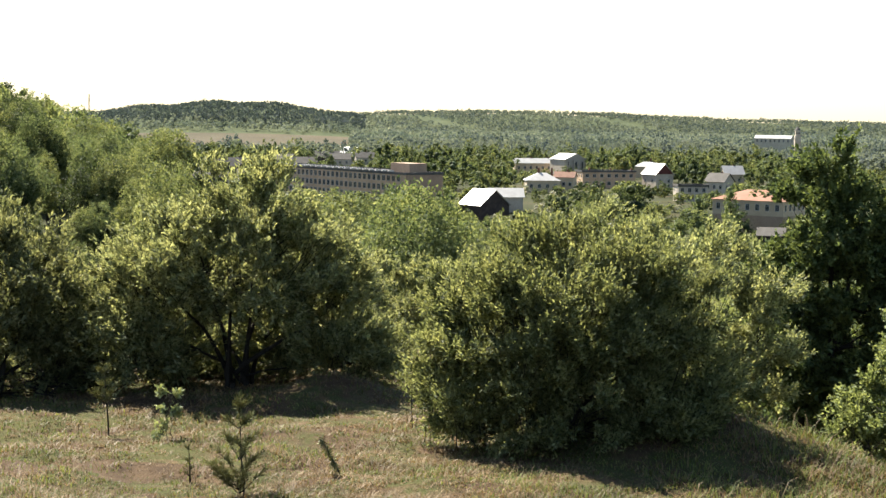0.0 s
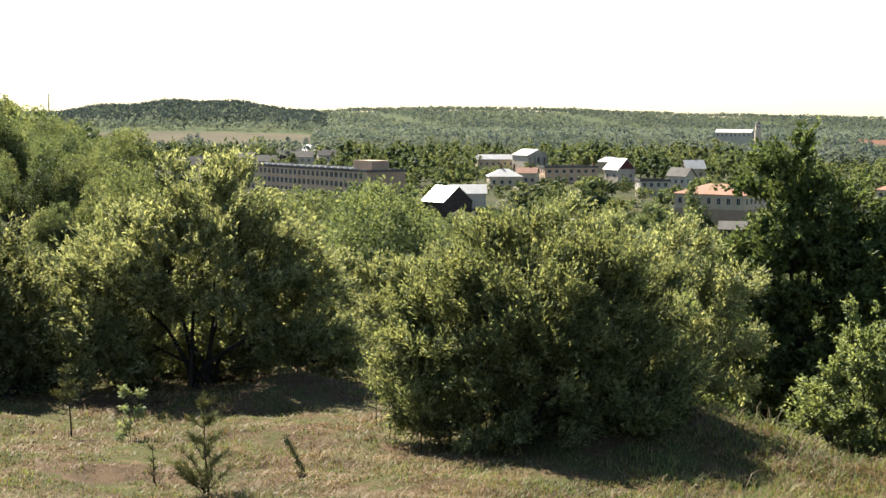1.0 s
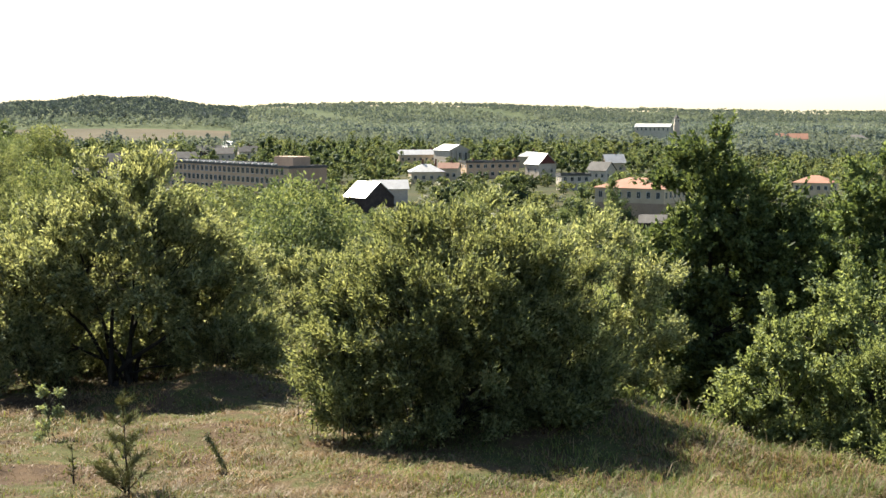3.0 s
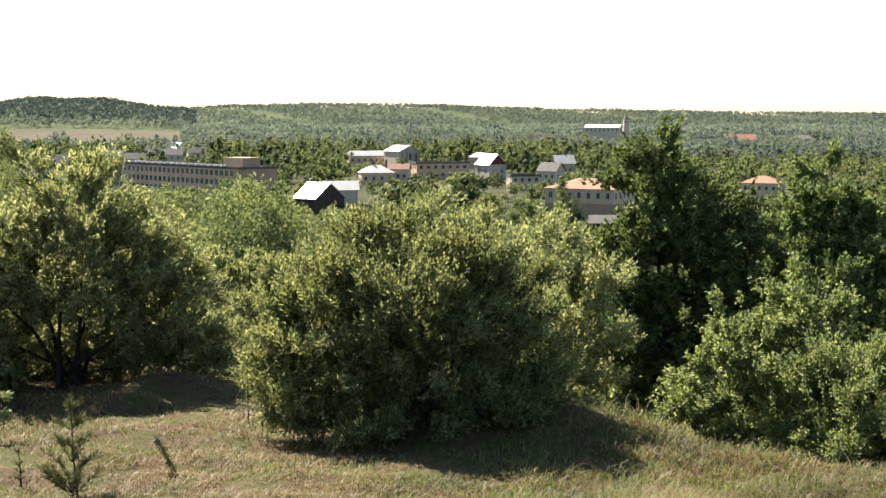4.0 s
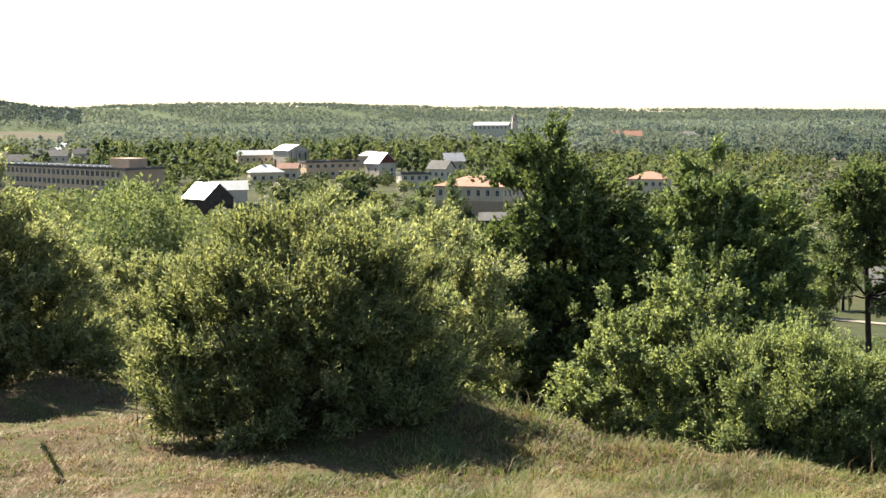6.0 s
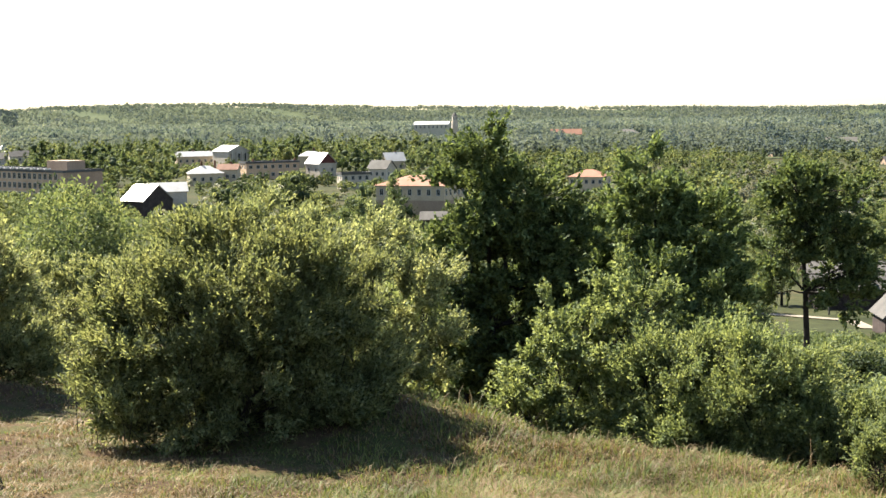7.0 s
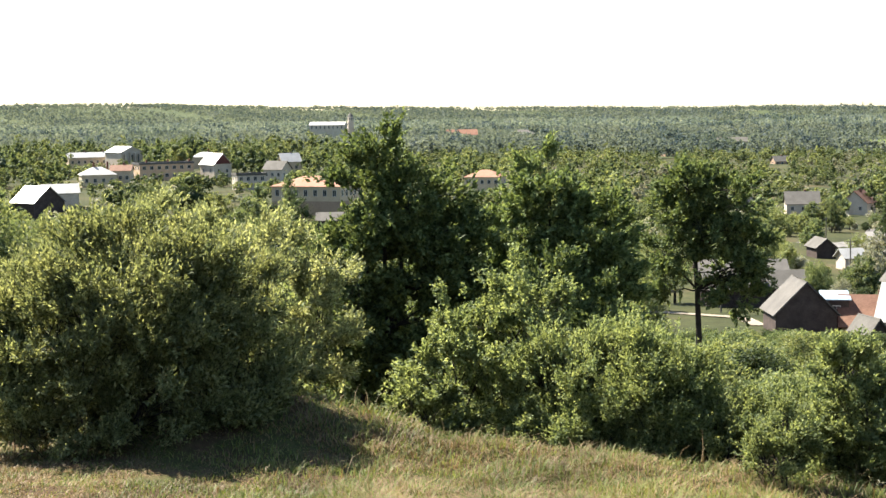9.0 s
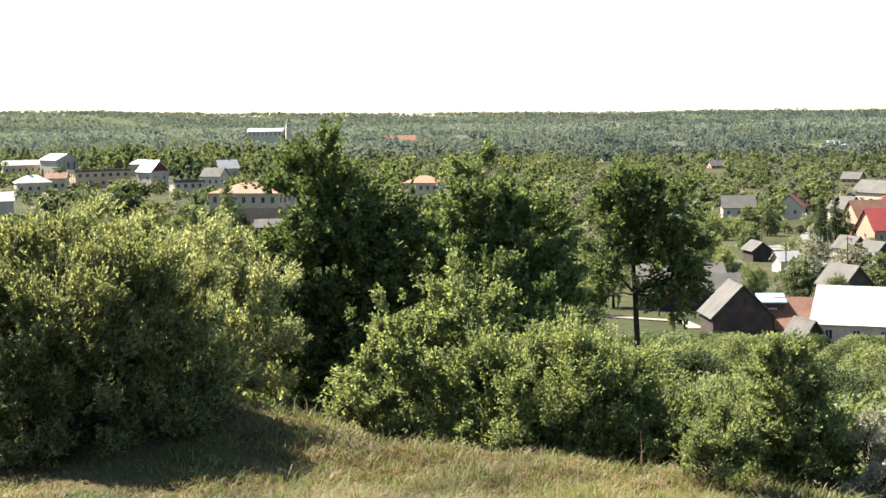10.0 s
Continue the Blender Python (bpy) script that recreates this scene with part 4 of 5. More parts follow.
bell_tower()
building("farmhouse", "distant long house with a red roof", "farmhouse", 19.6, 1330, 8, 30, 12, 8, "gable", 5, "cream", "salmon", 1, 8, 2, chimney=1, lift=1)
building("farmhouse", "distant grey house with a pale roof", "farmhouse", 22.15, 1340, -10, 24, 12, 8, "hip", 4, "tan_wall", "asbestos", 2, 6, 2, chimney=0, lift=1)
building("farmhouse", "distant pale farm building by orchards", "farmhouse", 30.9, 1000, 5, 26, 10, 5, "gable", 3, "white_wall", "asbestos", 0, 0, 0, chimney=0, lift=3)
building("farmhouse", "distant teal-roofed farm building", "farmhouse", 38.2, 1010, 0, 26, 10, 5, "gable", 3, "blue_roof", "blue_roof", 0, 0, 0, chimney=0, lift=2)
for az, d, w in ((-5.0, 900, 16), (-6.9, 800, 14), (-4.4, 820, 12), (-9.4, 690, 12), (-8.8, 720, 10), (-11.8, 700, 12), (-5.9, 740, 12), (-3.4, 860, 12), (-8.0, 640, 9), (-12.6, 620, 9)):
    building("house", "small town house with a pale gabled roof", "house", az, d, (az * 77) % 60 - 30, w, 8, 4.5, "gable", 3.2, "white_wall" if int(d) % 3 else "board", "asbestos", 1, 3, 1, chimney=1, group="houses of the old town", lift=4.5)
chapel = building("chapel", "small white chapel with a pale roof", "chapel", -4.05, 960, 50, 8, 16, 6, "end", 5, "white_wall", "tin", 1, 2, 0, chimney=0, lift=2)

# the village street at the foot of the hill
building("farmhouse", "dark timber house with a steep grey roof", "house", 33.85, 172, 18, 7.6, 7, 2.4, "end", 3.8, "board", "old_roof", 0, 0, 0, chimney=0, gable="board", lift=0.4, over=0.45)
building("porch", "low annexe with a pale blue sheet roof", "annexe", 35.3, 174, 10, 3.0, 4, 3.0, "lean", 0.7, "board", "blue_roof", 1, 1, 0, (0.9, 1.2), 0, door=True, lift=1.2)
building("farmhouse", "house with a rusty red sheet roof", "house", 36.9, 174, 6, 8.0, 8, 2.6, "gable", 3.2, "tan_wall", "rust", 0, 0, 0, chimney=1, lift=-1.2)
building("shed", "shed with a grey roof and dark boarded gable", "shed", 36.7, 160, 35, 3.6, 4.0, 1.0, "end", 2.3, "board", "asbestos", chimney=0, gable="board", lift=0.2)
building("farmhouse", "white-walled house with a long pale sheet roof", "house", 39.6, 168, -4, 13.5, 9, 3.2, "gable", 3.8, "white_wall", "tin", 1, 4, 1, (0.9, 1.2), 0, door=True, lift=-0.3)
building("shed", "long low shed with a grey roof", "shed", 31.4, 236, 12, 15, 6, 1.8, "gable", 1.5, "board", "old_roof", chimney=0, group="grey sheds", lift=0.5)
building("shed", "long low shed with a grey roof", "shed", 31.6, 215, 12, 11, 6, 1.5, "gable", 1.6, "board", "old_roof", chimney=0, group="grey sheds", lift=0.5)
building("shed", "low shed with a worn grey roof", "shed", 32.7, 203, 20, 9, 6, 2.4, "gable", 2.0, "board", "asbestos", chimney=0, group="grey sheds", lift=0.5)
building("shed", "low shed with a worn grey roof", "shed", 31.0, 200, 20, 8, 6, 2.4, "gable", 2.0, "board", "asbestos", chimney=0, group="grey sheds", lift=0.3)
building("farmhouse", "grey-roofed village house with small windows", "house", 33.9, 430, 10, 10, 8, 3.6, "gable", 3.4, "white_wall", "asbestos", 1, 3, 1, (0.9, 1.2), 1)
building("shed", "small dark shed with a pale roof", "shed", 31.6, 440, -20, 5, 6, 3.2, "end", 2.4, "board", "asbestos", chimney=0)
building("farmhouse", "village house with a brown roof behind trees", "house", 36.2, 430, -15, 8, 8, 4, "end", 3.4, "white_wall", "rust", 1, 2, 1, (0.9, 1.2), 1)
building("shed", "small shed with a grey lean roof", "shed", 34.7, 285, 25, 4, 6, 2.4, "end", 1.6, "board", "asbestos", chimney=0)
building("farmhouse", "dark boarded house with a pale grey roof", "house", 38.3, 222, 40, 5.6, 7, 2.2, "end", 3.0, "board", "asbestos", 0, 0, 0, chimney=1, gable="board")
building("shed", "small shed with a pale sheet roof", "shed", 35.9, 262, 30, 4, 4, 2.4, "gable", 1.4, "white_wall", "tin", chimney=0)
building("farmhouse", "house with a pale roof by the street", "house", 38.5, 296, 45, 4.6, 5.6, 2.2, "end", 2.2, "white_wall", "asbestos", 1, 2, 1, (0.9, 1.2), 1, gable="board")
building("farmhouse", "house with a pale roof by the street", "house", 39.5, 282, 45, 4.6, 5.6, 2.2, "end", 2.2, "white_wall", "asbestos", 1, 2, 1, (0.9, 1.2), 0, gable="board")
building("farmhouse", "house with a red painted roof", "house", 39.9, 330, 30, 10, 10, 4.0, "gable", 4.5, "tan_wall", "red", 1, 3, 1, (0.9, 1.2), 1)
building("farmhouse", "house with a dull red roof", "house", 39.2, 372, 30, 10, 10, 4.2, "gable", 4.2, "tan_wall", "rust", 1, 3, 1, (0.9, 1.2), 1)
building("farmhouse", "house with a red hipped roof", "house", 40.0, 392, 20, 12, 10, 4.6, "hip", 4.4, "cream", "red", 1, 3, 1, (0.9, 1.2), 1)
building("barn", "long barn with a pale grey roof", "barn", 40.0, 500, 50, 10, 26, 4, "end", 4.0, "white_wall", "asbestos", chimney=0)
building("farmhouse", "house with a pale roof among orchards", "house", 38.3, 425, 50, 7, 8, 3.6, "end", 3.4, "white_wall", "asbestos", 1, 2, 1, (0.9, 1.2), 1)
for az, d in ((38.6, 640), (33.0, 800), (28.4, 930)):
    building("farmhouse", "small far village house with a grey roof", "house", az, d, (az * 91) % 70 - 35, 9, 7, 3, "gable", 2.8, "tan_wall", "asbestos", 1, 3, 1, chimney=1, group="far village houses", lift=-1.2)


def strip(name, label, mat, points, width, category="road"):
    """A road laid 6 cm over the ground along (azimuth, distance) points."""
    pts = [np.array(spot(*p)[:2]) for p in points]
    line = np.concatenate([np.linspace(p, q, 30, endpoint=False) for p, q in zip(pts, pts[1:])] + [[pts[-1]]])
    tan = np.gradient(line, axis=0)
    tan /= np.linalg.norm(tan, axis=1)[:, None]
    nor = np.stack((-tan[:, 1], tan[:, 0]), 1)
    rows = []
    for s in np.linspace(-0.5, 0.5, 5):
        q = line + nor * width * s
        rows.append(np.column_stack((q, ground(q[:, 0], q[:, 1]) + 0.12)))
    v = np.stack(rows, 1).reshape(-1, 3)
    f = [(i * 5 + j, i * 5 + j + 1, i * 5 + j + 6, i * 5 + j + 5) for i in range(len(line) - 1) for j in range(4)]
    tagged(new(name, mesh_from(name, v, f, [M[mat]], None, True)), label, category, kind="structure")


strip("road", "pale worn village street", "asphalt", [(34.6, 305), (35.6, 318), (37.2, 300), (39.0, 235), (41.5, 210)], 6)
strip("road", "pale junction of the village street", "asphalt", [(33.9, 322), (35.5, 318), (36.8, 330), (37.2, 400)], 6)
strip("path", "pale dirt path across the slope", "dirt", [(24, 192), (29.0, 187), (31.5, 184), (32.2, 176)], 2.2, "path")


def utility_pole(az, d, h):
    x, y, z = spot(az, d)
    ob = thing("utility_pole", "grey wooden utility pole with a cross arm", "utility pole", x, y, z, -az + 20, "poles along the village street")
    child("pole", mesh_from("pole", *tube_arrays([[((0, 0, -0.5), 0.14), ((0, 0, h), 0.10)]], 8), [M["bark_grey"]], None, True), ob)
    child("cross_arm", mesh_from("cross_arm", *tube_arrays([[((-0.8, 0, h - 0.5), 0.06), ((0.8, 0, h - 0.5), 0.06)]], 6), [M["bark_grey"]]), ob)


for az, d in ((34.9, 300), (37.6, 290), (38.4, 255), (35.9, 240), (30.6, 190), (37.2, 330)):
    utility_pole(az, d, 7.5)


def street_fence():
    """A low pale fence along the street."""
    x, y, z = spot(37.9, 285)
    ob = thing("garden_fence", "low pale wooden fence along the village street", "fence", x, y, z, 30)
    for k in range(12):
        u = -9 + k * 1.6
        gx, gy = x + u * math.cos(radians(-60)), y + u * math.sin(radians(-60))
        gz = float(ground(gx, gy)) - z
        lx, ly = (Matrix.Rotation(radians(-30), 2) @ Vector((gx - x, gy - y)))
        bm = box_bm(1.5, 0.06, 1.2, 0)
        bmesh.ops.rotate(bm, verts=bm.verts[:], matrix=Matrix.Rotation(radians(-90), 3, "Z"))
        bmesh.ops.translate(bm, verts=bm.verts[:], vec=(lx, ly, gz))
        part("fence_panel", bm, M["cream"], ob)


street_fence()
# ---- trees of the town and valley ----
def blob_arrays(rng, centre, radius, finer=1):
    """Rough rounded tufts of foliage."""
    base = bmesh.new()
    bmesh.ops.create_icosphere(base, subdivisions=finer, radius=1.0)
    bv = np.array([v.co[:] for v in base.verts])
    bf = np.array([[v.index for v in f.verts] for f in base.faces])
    base.free()
    n = len(centre)
    v = bv[None] * rng.uniform(0.78, 1.2, (n, len(bv), 1)) * radius[:, None] + centre[:, None]
    return v.reshape(-1, 3), (bf[None] + (np.arange(n) * len(bv))[:, None, None]).reshape(-1, 3)


def crown_mesh(name, seed, lobes, n, size, mat, trunk_h, trunk_r, upward=0.3, inner=0.55, tufts=0, finer=1):
    """A crown of rough tufts with sprays of leaves standing out of them."""
    rng = np.random.default_rng(seed)
    p, out, L = in_lobes(rng, lobes, n, inner, 16, 0.13)
    v, f = leaf_arrays(rng, p, out * 0.6 + rng.normal(0, 0.6, p.shape) + [0, 0, upward], size, size * 0.62, out + [0, 0, 0.5])
    if tufts:
        c, _, _ = in_lobes(rng, [(*q[:3], q[3] * 0.66, q[4] * 0.66, q[5] * 0.66) for q in lobes], tufts, 0.6, 1, 0.0)
        r = L[:, 3:].mean() * rng.uniform(0.2, 0.42, (len(c), 1)) * [1.0, 1.0, 0.9]
        bv, bf = blob_arrays(rng, c, r, finer)
        v, f = np.concatenate((v, bv)), np.concatenate((f, bf + len(v)))
    crown = mesh_from(name, v, f, [M[mat]], None, True)
    limbs = [[(q, trunk_r * (1.15 - 0.9 * t)) for q, t in zip(bend(rng, (0, 0, -0.5), (0, 0, trunk_h), 6, 0.12), np.linspace(0, 1, 6))]]
    for lobe in lobes:
        limbs.append([(q, trunk_r * 0.45 * (1.1 - t)) for q, t in zip(bend(rng, (0, 0, trunk_h * rng.uniform(0.4, 0.8)), lobe[:3], 5, 0.1), np.linspace(0, 1, 5))])
    return crown, mesh_from("trunk", *tube_arrays(limbs, 6), [M["bark"]], None, True)


ROUND = [(0, 0, 6.6, 2.2, 2.2, 2.1), (-1.6, 0.3, 5.0, 1.9, 1.9, 1.8), (1.7, -0.2, 4.9, 1.9, 1.9, 1.9), (0.1, 1.5, 4.8, 1.9, 1.7, 1.8), (0, -1.6, 4.6, 1.9, 1.7, 1.9), (0.6, 0.4, 3.2, 2.2, 2.2, 1.4)]
TALL = [(0, 0, 10.2, 1.2, 1.2, 1.7), (0.3, 0, 8.3, 1.7, 1.7, 1.9), (-0.6, 0.2, 6.6, 1.8, 1.8, 1.9), (0.7, -0.3, 5.0, 2.0, 1.9, 1.9), (-0.4, 0.2, 3.5, 1.9, 1.9, 1.6)]
BUSHY = [(0, 0, 3.0, 2.0, 2.0, 1.9), (-1.7, 0, 2.2, 1.5, 1.6, 1.6), (1.6, 0.4, 2.3, 1.6, 1.6, 1.7), (0.3, -1.2, 1.8, 1.7, 1.4, 1.5), (0.6, 0.2, 4.4, 1.2, 1.2, 1.1)]
SPRUCE = [(0, 0, 10.0, 0.5, 0.5, 1.4), (0, 0, 8.2, 1.0, 1.0, 1.5), (0, 0, 6.4, 1.5, 1.5, 1.5), (0, 0, 4.6, 2.0, 2.0, 1.5), (0, 0, 2.8, 2.4, 2.4, 1.5)]
KINDS = {}
for k, (nm, lobes, mat, th) in {"lime": ("lime_tree", ROUND, "town_a", 6), "dark": ("chestnut_tree", ROUND, "town_b", 6), "spring": ("birch_tree", TALL, "town_c", 9), "poplar": ("poplar_tree", TALL, "town_a", 10), "bush": ("willow_bush", BUSHY, "town_c", 3),
                                "grey": ("silver_willow", BUSHY, "town_d", 3), "green": ("orchard_tree", BUSHY, "town_a", 3), "spruce": ("spruce_tree", SPRUCE, "town_b", 10), "apple": ("blossoming_apple", BUSHY, "blossom", 3), "hazel": ("hazel_bush", BUSHY, "town_b", 3), "ash": ("young_ash", ROUND, "town_c", 6)}.items():
    KINDS[k] = nm, [crown_mesh("crown", len(KINDS) + s, lobes, n, size, mat, th, 0.22, tufts=tufts, finer=finer) for s, n, size, tufts, finer in ((70, 11000, 0.2, 0, 1), (80, 3200, 0.34, 16, 1), (90, 460, 0.66, 14, 1))]
TREE_LABELS = {"lime": "full green lime tree between the houses", "dark": "dark round chestnut tree in the town", "spring": "slender light green birch tree", "poplar": "tall green poplar tree", "bush": "light green willow bush on the valley slope",
               "grey": "pale silver willow in the valley", "green": "small green orchard tree", "spruce": "dark pointed spruce tree", "apple": "white blossoming apple tree", "hazel": "dark green hazel bush by a garden", "ash": "light green young ash tree"}


NATIVE = {"lime": 8.7, "dark": 8.7, "ash": 8.7, "spring": 11.9, "poplar": 11.9, "spruce": 11.4}


def town_tree(kind, az, d, h, wide=1.0, turn=0.0):
    nm, meshes = KINDS[kind]
    x, y, z = spot(az, d)
    s = h / NATIVE.get(kind, 5.5)
    ob = thing(nm, TREE_LABELS[kind], "bush" if kind == "bush" else "tree", x, y, z, turn, nm.replace("_", " ") + "s of the valley")
    ob.scale = (s * wide, s * wide, s)
    crown, trunk = meshes[0 if d < 200 else 1 if d < 380 else 2]
    tagged(child("crown", crown, ob), kind="stuff")
    child("trunk", trunk, ob)


def headroom(az, d, spare=3.2):
    """How tall a tree may grow here and still leave the tops of the houses behind it in view; 0 inside a house."""
    base = spot(az, d)[2] - EYE
    room = 40.0
    for paz, pd, half, rad, ptop, _ in PLOTS:
        off = abs(az - paz)
        if abs(d - pd) < rad + 2.5 and off < half + math.degrees(2.5 / d):
            return 0.0
        if off < half + math.degrees(1.5 / d) and d < pd + rad and pd - d < 260:
            room = min(room, (ptop - spare) / pd * d - base)
    return room


FAR_TREES = collections.defaultdict(list)


def scatter_tree(kinds, az, d, h, wide, turn, spare=3.2, least=2.2):
    """A tree where there is room; those farther off are gathered to be joined."""
    h = min(h, headroom(az, d, spare))
    if h < least:
        return
    kind = str(rng.choice(kinds))
    if d < 430:
        town_tree(kind, az, d, h, wide, turn)
    else:
        FAR_TREES[kind].append((az, d, h, wide, turn))


# trees that stand out
for kind, az, d, h, wide in (("bush", -2.0, 78, 10.2, 0.7), ("bush", -0.5, 82, 10.0, 0.65), ("dark", 0.9, 380, 11, 0.7), ("dark", 8.0, 370, 17, 0.95), ("poplar", 12.2, 360, 17.5, 0.8), ("spring", 10.2, 365, 9, 0.8), ("lime", 10.0, 640, 18, 0.8), ("dark", -2.7, 660, 26, 0.75), ("dark", -1.8, 650, 25, 0.7),
                             ("dark", -0.5, 680, 22, 0.8), ("poplar", 1.5, 690, 23, 0.8), ("dark", 0.8, 700, 22, 0.7), ("dark", 2.2, 720, 19, 0.8), ("poplar", -7.6, 640, 25, 0.8), ("lime", -5.2, 660, 12, 0.9), ("lime", 6.9, 740, 24, 0.75), ("dark", 7.5, 740, 22, 0.75), ("dark", 8.1, 780, 24, 0.6), ("lime", 6.3, 790, 20, 0.8),
                             ("spring", -12.2, 112, 15, 0.9), ("spring", -11.2, 122, 14, 0.9), ("spring", -13.2, 125, 12, 0.9), ("grey", 31.7, 262, 8, 1.1), ("spruce", 37.9, 318, 12, 1.1), ("spruce", 37.3, 312, 12, 1.0), ("spruce", 36.7, 430, 13, 0.8), ("poplar", 38.3, 325, 9, 0.9),
                             ("green", 34.6, 190, 7.5, 0.8), ("green", 37.9, 190, 6.5, 0.8), ("grey", 35.5, 185, 5.5, 0.9), ("grey", 38.6, 262, 6, 1.1), ("green", 35.4, 385, 9, 0.9), ("green", 34.3, 370, 7, 0.9), ("grey", 36.6, 240, 6, 1.2), ("green", 39.8, 225, 7, 1.0), ("grey", 36.9, 275, 6, 1.2), ("green", 36.3, 215, 6.5, 1.0)):
    town_tree(kind, az, d, h - 0.8 * float(town_rise(az, d)), wide, az * 37)

rng = np.random.default_rng(7)
# the wooded shoulder and the slope below the meadow
for _ in range(520):
    az = rng.uniform(-23, -11.5)
    d = 80 + 320 * rng.uniform(0, 1) ** 0.75
    h = rng.uniform(3.5, 6) if d < 150 else rng.uniform(8, 13)
    if az > -14.5 and d > 150 and rng.random() < 0.6:
        continue
    town_tree(rng.choice(["spring", "poplar", "bush", "poplar", "ash", "lime", "lime", "dark", "spring"]), az, d, h, rng.uniform(0.85, 1.15), rng.uniform(0, 360))
for _ in range(190):
    scatter_tree(["bush", "green", "lime", "ash", "spring"], rng.uniform(-12, 27), rng.uniform(62, 230), rng.uniform(5, 9), rng.uniform(0.9, 1.2), rng.uniform(0, 360))
for _ in range(1500):
    az, d = rng.uniform(-16, 26), 230 + 760 * rng.uniform(0, 1) ** 0.8
    scatter_tree(["lime", "ash", "green", "spring", "poplar", "bush", "lime", "ash", "dark"], az, d, rng.uniform(5, 13), rng.uniform(0.85, 1.15), rng.uniform(0, 360), rng.uniform(2.4, 5))
for _ in range(1250):
    az, d = rng.uniform(24, 43), 190 + 800 * rng.uniform(0, 1) ** 0.85
    if 33.3 < az < 37.6 and 262 < d < 345 and rng.random() < 0.93:
        continue
    scatter_tree(["green", "ash", "grey", "ash", "bush", "lime", "spring", "poplar", "green"], az, d, rng.uniform(3.5, 9), rng.uniform(0.9, 1.3), rng.uniform(0, 360), 3.4)
for _ in range(170):
    az, d = rng.uniform(26, 43), rng.uniform(50, 152)
    h = min(rng.uniform(3.5, 6.5), -0.169 * d - (spot(az, d)[2] - EYE))
    if h > 1.8:
        town_tree(rng.choice(["bush", "green", "hazel", "green"]), az, d, h, rng.uniform(1.0, 1.5), rng.uniform(0, 360))
for _ in range(230):
    az, d = rng.uniform(29, 43), 185 + 420 * rng.uniform(0, 1) ** 0.9
    if 33.3 < az < 37.6 and 285 < d < 345:
        continue
    scatter_tree(["apple", "grey", "bush", "hazel", "apple"], az, d, rng.uniform(1.8, 4.0), rng.uniform(1.0, 1.6), rng.uniform(0, 360), 2.0, 1.5)
for _ in range(520):
    scatter_tree(["hazel", "green", "bush", "ash", "apple"], rng.uniform(-8, 26), rng.uniform(300, 540), rng.uniform(2, 5), rng.uniform(1.1, 1.6), rng.uniform(0, 360), 1.6, 1.2)
for _ in range(420):
    scatter_tree(["lime", "poplar", "dark", "spring", "ash", "lime"], rng.uniform(-12, 17), rng.uniform(560, 900), rng.uniform(9, 18), rng.uniform(0.8, 1.1), rng.uniform(0, 360))


def join_far_trees():
    """The town's farther trees, one joined mesh for each kind."""
    for kind, rows in FAR_TREES.items():
        nm, meshes = KINDS[kind]
        me = meshes[2][0]
        co, fa = np.empty(len(me.vertices) * 3), np.empty(len(me.loops), np.int32)
        me.vertices.foreach_get("co", co)
        me.loops.foreach_get("vertex_index", fa)
        co, fa = co.reshape(-1, 3), fa.reshape(-1, 3)
        V, F = [], []
        for k, (az, d, h, wide, turn) in enumerate(rows):
            c, sn, sc = math.cos(radians(turn)), math.sin(radians(turn)), h / NATIVE.get(kind, 5.5)
            V.append(np.stack(((co[:, 0] * c - co[:, 1] * sn) * sc * wide, (co[:, 0] * sn + co[:, 1] * c) * sc * wide, co[:, 2] * sc), 1) + spot(az, d))
            F.append(fa + k * len(co))
        tagged(new("far_" + nm + "s", mesh_from("far_trees", np.concatenate(V), np.concatenate(F), list(me.materials), None, True)), TREE_LABELS[kind].replace("tree", "trees").replace("bush ", "bushes "), "trees", kind="stuff")


join_far_trees()


# ---- far woods ----
def woods(name, label, mat, count, seed, d0, d1, az0, az1, h, keep, slim=0.3, sprays=30, size=2.0):
    """Far trees standing close, each an upright crown of leaf sprays."""
    rng = np.random.default_rng(seed)
    d, az = np.sqrt(rng.uniform(d0 ** 2, d1 ** 2, count * 2)), rng.uniform(az0, az1, count * 2)
    k = keep(az, d, rng)
    az, d = az[k][:count], d[k][:count]
    x, y = place(az, d)
    n = len(x)
    H = (h * rng.uniform(0.65, 1.2, n) * (1 + 0.22 * np.sin(az * 2.1 + d / 190) * np.sin(d / 83)))[:, None]
    q = rng.normal(0, 1, (n, sprays, 3))
    q /= np.linalg.norm(q, axis=2)[..., None]
    q[..., 2] = np.where(q[..., 2] < -0.5, -q[..., 2], q[..., 2])
    wide = H * slim * rng.uniform(0.75, 1.25, (n, 1)) * rng.uniform(0.6, 1.0, (n, sprays)) * (1 - 0.5 * np.clip(q[..., 2], 0, 1))
    pos = np.stack((q[..., 0] * wide, q[..., 1] * wide, H * (0.52 + 0.44 * q[..., 2])), -1) + np.stack((x, y, ground(x, y)), 1)[:, None]
    v, f = leaf_arrays(rng, pos.reshape(-1, 3), rng.normal(0, 0.6, (n * sprays, 3)) + [0, 0, 0.4], size, size * 0.75, (q + [0, 0, 0.4]).reshape(-1, 3))
    tagged(new(name, mesh_from(name, v, f, [M[mat]])), label, "woods", kind="stuff")


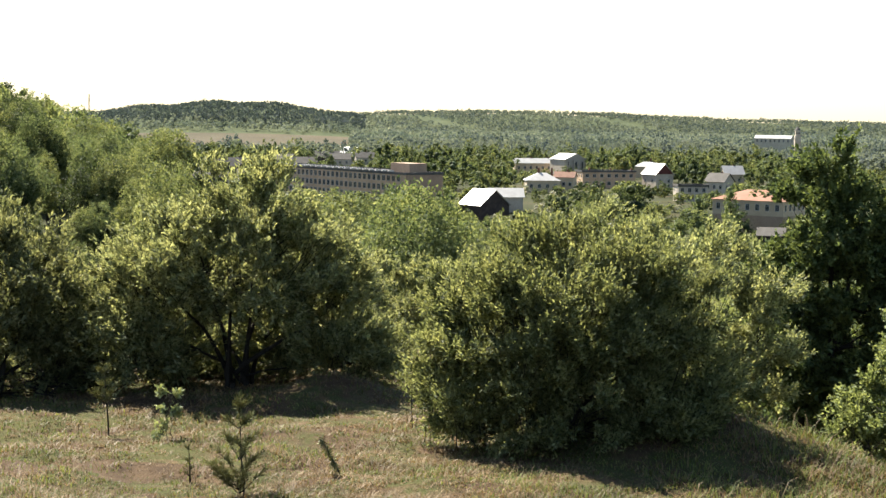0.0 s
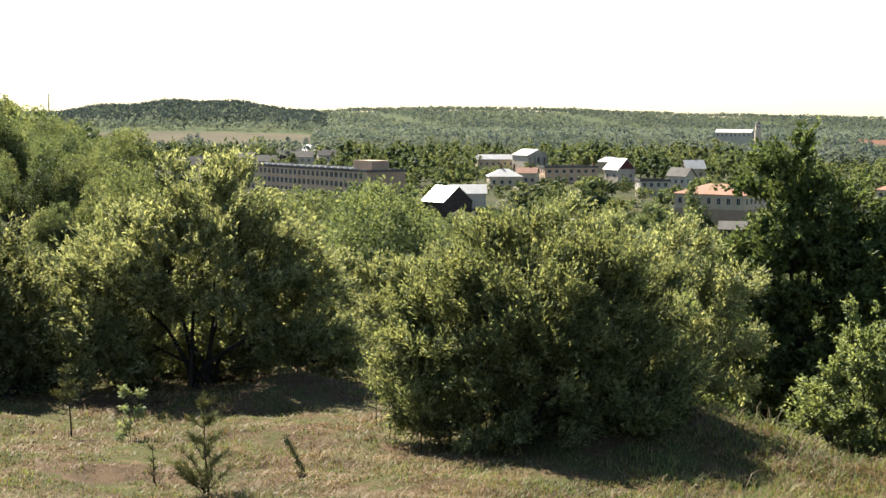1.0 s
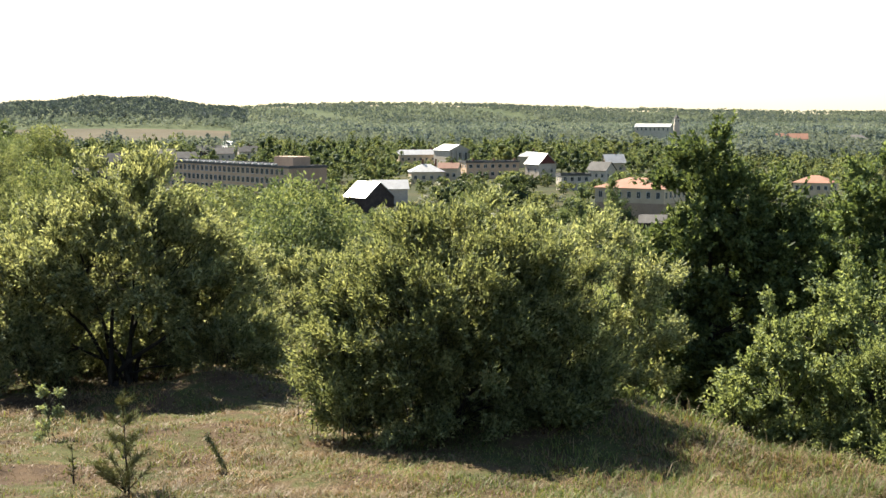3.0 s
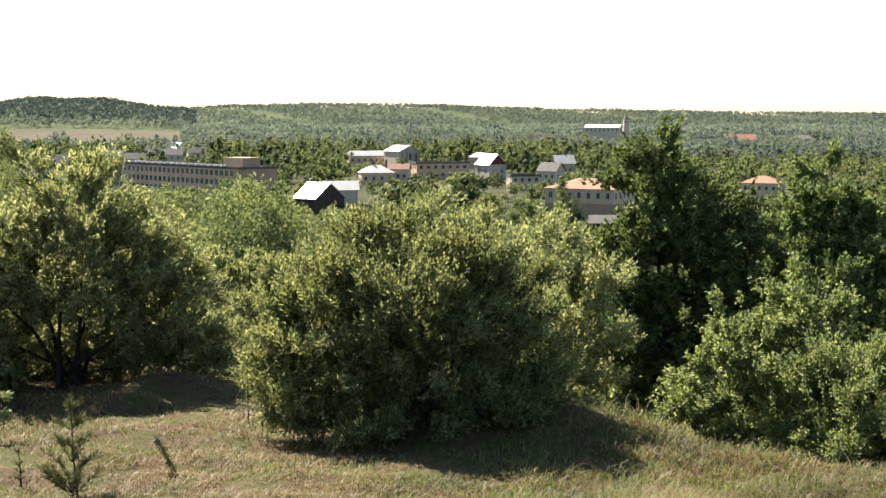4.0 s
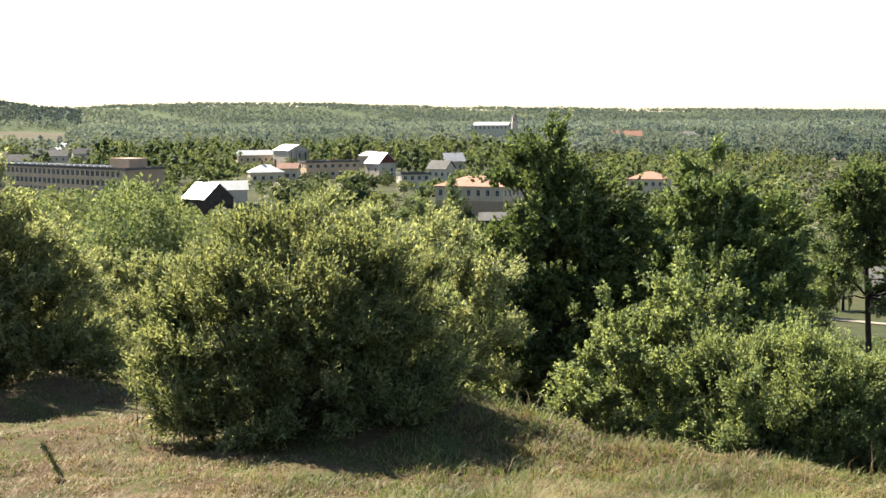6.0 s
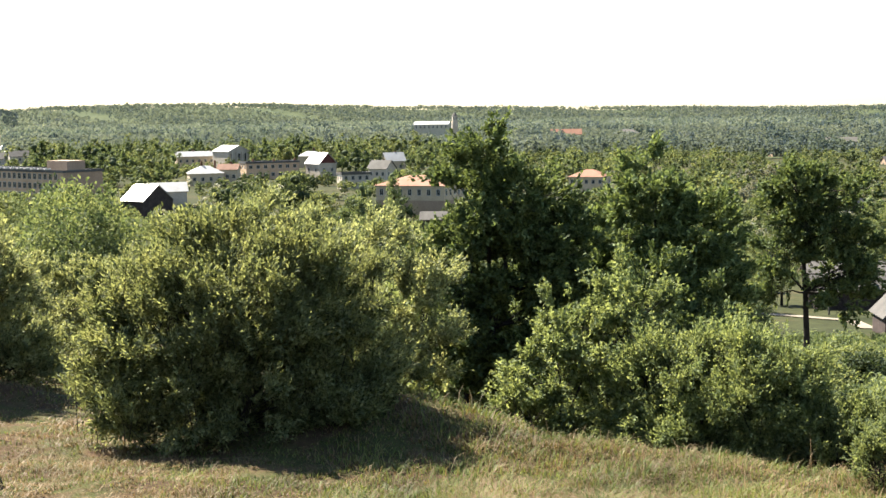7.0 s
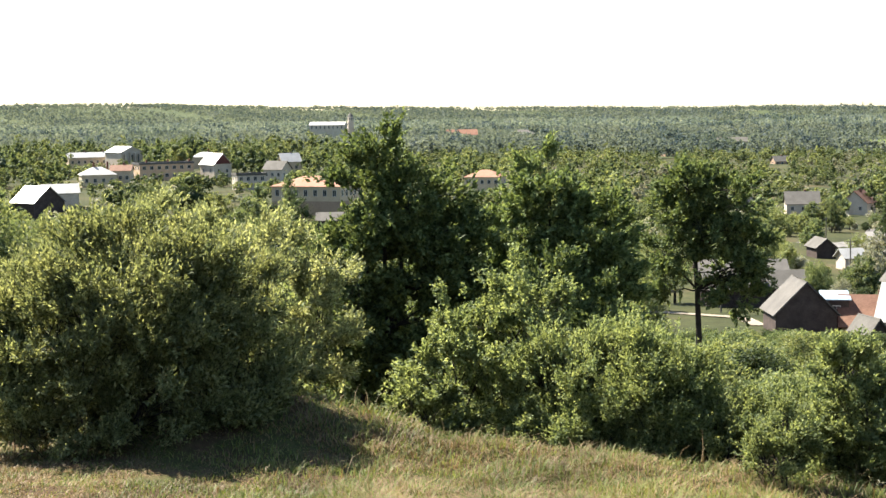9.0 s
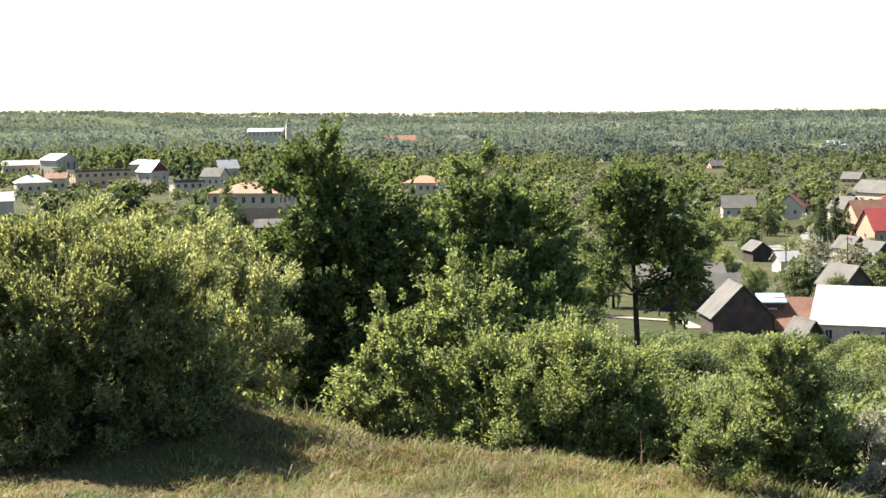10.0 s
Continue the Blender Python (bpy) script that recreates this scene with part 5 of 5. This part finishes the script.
def free_land(az, d):
    field = ((d > 1280) & (d < 2090) & (az < -4.0) & (az > -15.2)) | ((d > 1180) & (d < 1350) & (az < -4) & (az > -12))
    field |= ((d > 1880) & (d < 2500) & (az > 30) & (az < 34)) | ((d > 1290) & (d < 1430) & (az > 33) & (az < 36)) | ((d > 990) & (d < 1310) & (az > 36) & (az < 42))
    field |= (d < 1500) & (d > 1300) & (np.abs(az - 14.2) < 1.1) | (d < 1340) & (d > 1220) & (np.abs(az - 19.6) < 0.9) | (d < 1350) & (d > 1230) & (np.abs(az - 22.15) < 0.8)
    return ~field


def mixed(az, d, rng):
    dense = np.where(az < -3, 0.6, np.where(az > 26, 0.7, 1.0))
    return free_land(az, d) & (rng.uniform(0, 1, len(az)) < np.where(d < 1500, dense, 1.0))


woods("mixed_wood", "light green birch and alder wood behind the town", "wood_hazed", 12000, 101, 880, 1560, -17, 43, 12, mixed, 0.28, 32, 2.0)
woods("pine_wood", "dark pines among the wood behind the town", "pine_hazed", 1100, 107, 900, 1700, -15, 43, 15, lambda az, d, rng: free_land(az, d) & (np.sin(az * 1.3 + d / 130) > 0.5), 0.2, 40, 2.0)
woods("mixed_wood", "light green mixed wood in the middle distance", "wood_hazed", 12000, 105, 1540, 2400, -17, 43, 12, lambda az, d, rng: free_land(az, d), 0.36, 16, 3.2)
woods("far_wood", "far green wooded ridges on the horizon", "wood_hazed", 16000, 102, 2200, 4600, -20, 44, 11, lambda az, d, rng: free_land(az, d) & (np.sin(az * 0.8 + d / 310) > -0.9), 0.6, 10, 4.6)
woods("pine_wood", "dark pine wood on the distant hill", "pine_hazed", 9000, 103, 2180, 2900, -19, -3.4, 14, lambda az, d, rng: free_land(az, d), 0.24, 14, 3.2)
woods("pine_wood", "dark pine patches in the far woods", "pine_hazed", 3000, 104, 1500, 4300, -3, 44, 14, lambda az, d, rng: np.sin(az * 0.7 + d / 260) > 0.55, 0.34, 12, 3.6)


def mast():
    x, y, z = spot(-14.93, 900)
    ob = thing("radio_mast", "thin steel lattice mast behind the wooded shoulder", "mast", x, y, z)
    for a in (0, 120, 240):
        c, s = math.cos(radians(a)), math.sin(radians(a))
        child("leg", mesh_from("leg", *tube_arrays([[((c * 1.3, s * 1.3, -0.5), 0.2), ((c * 0.3, s * 0.3, 44), 0.16)]], 6), [M["steel"]]), ob)
    ring = []
    for i in range(24):
        u = 1 - i / 25
        r = 0.3 + 1.0 * u
        for a in (0, 120, 240):
            b = a + 120
            ring.append([((r * math.cos(radians(a)), r * math.sin(radians(a)), i * 1.75), 0.06), (((r - 0.04) * math.cos(radians(b)), (r - 0.04) * math.sin(radians(b)), i * 1.75 + 1.75), 0.06)])
    child("bracing", mesh_from("bracing", *tube_arrays(ring, 4), [M["steel"]]), ob)


mast()
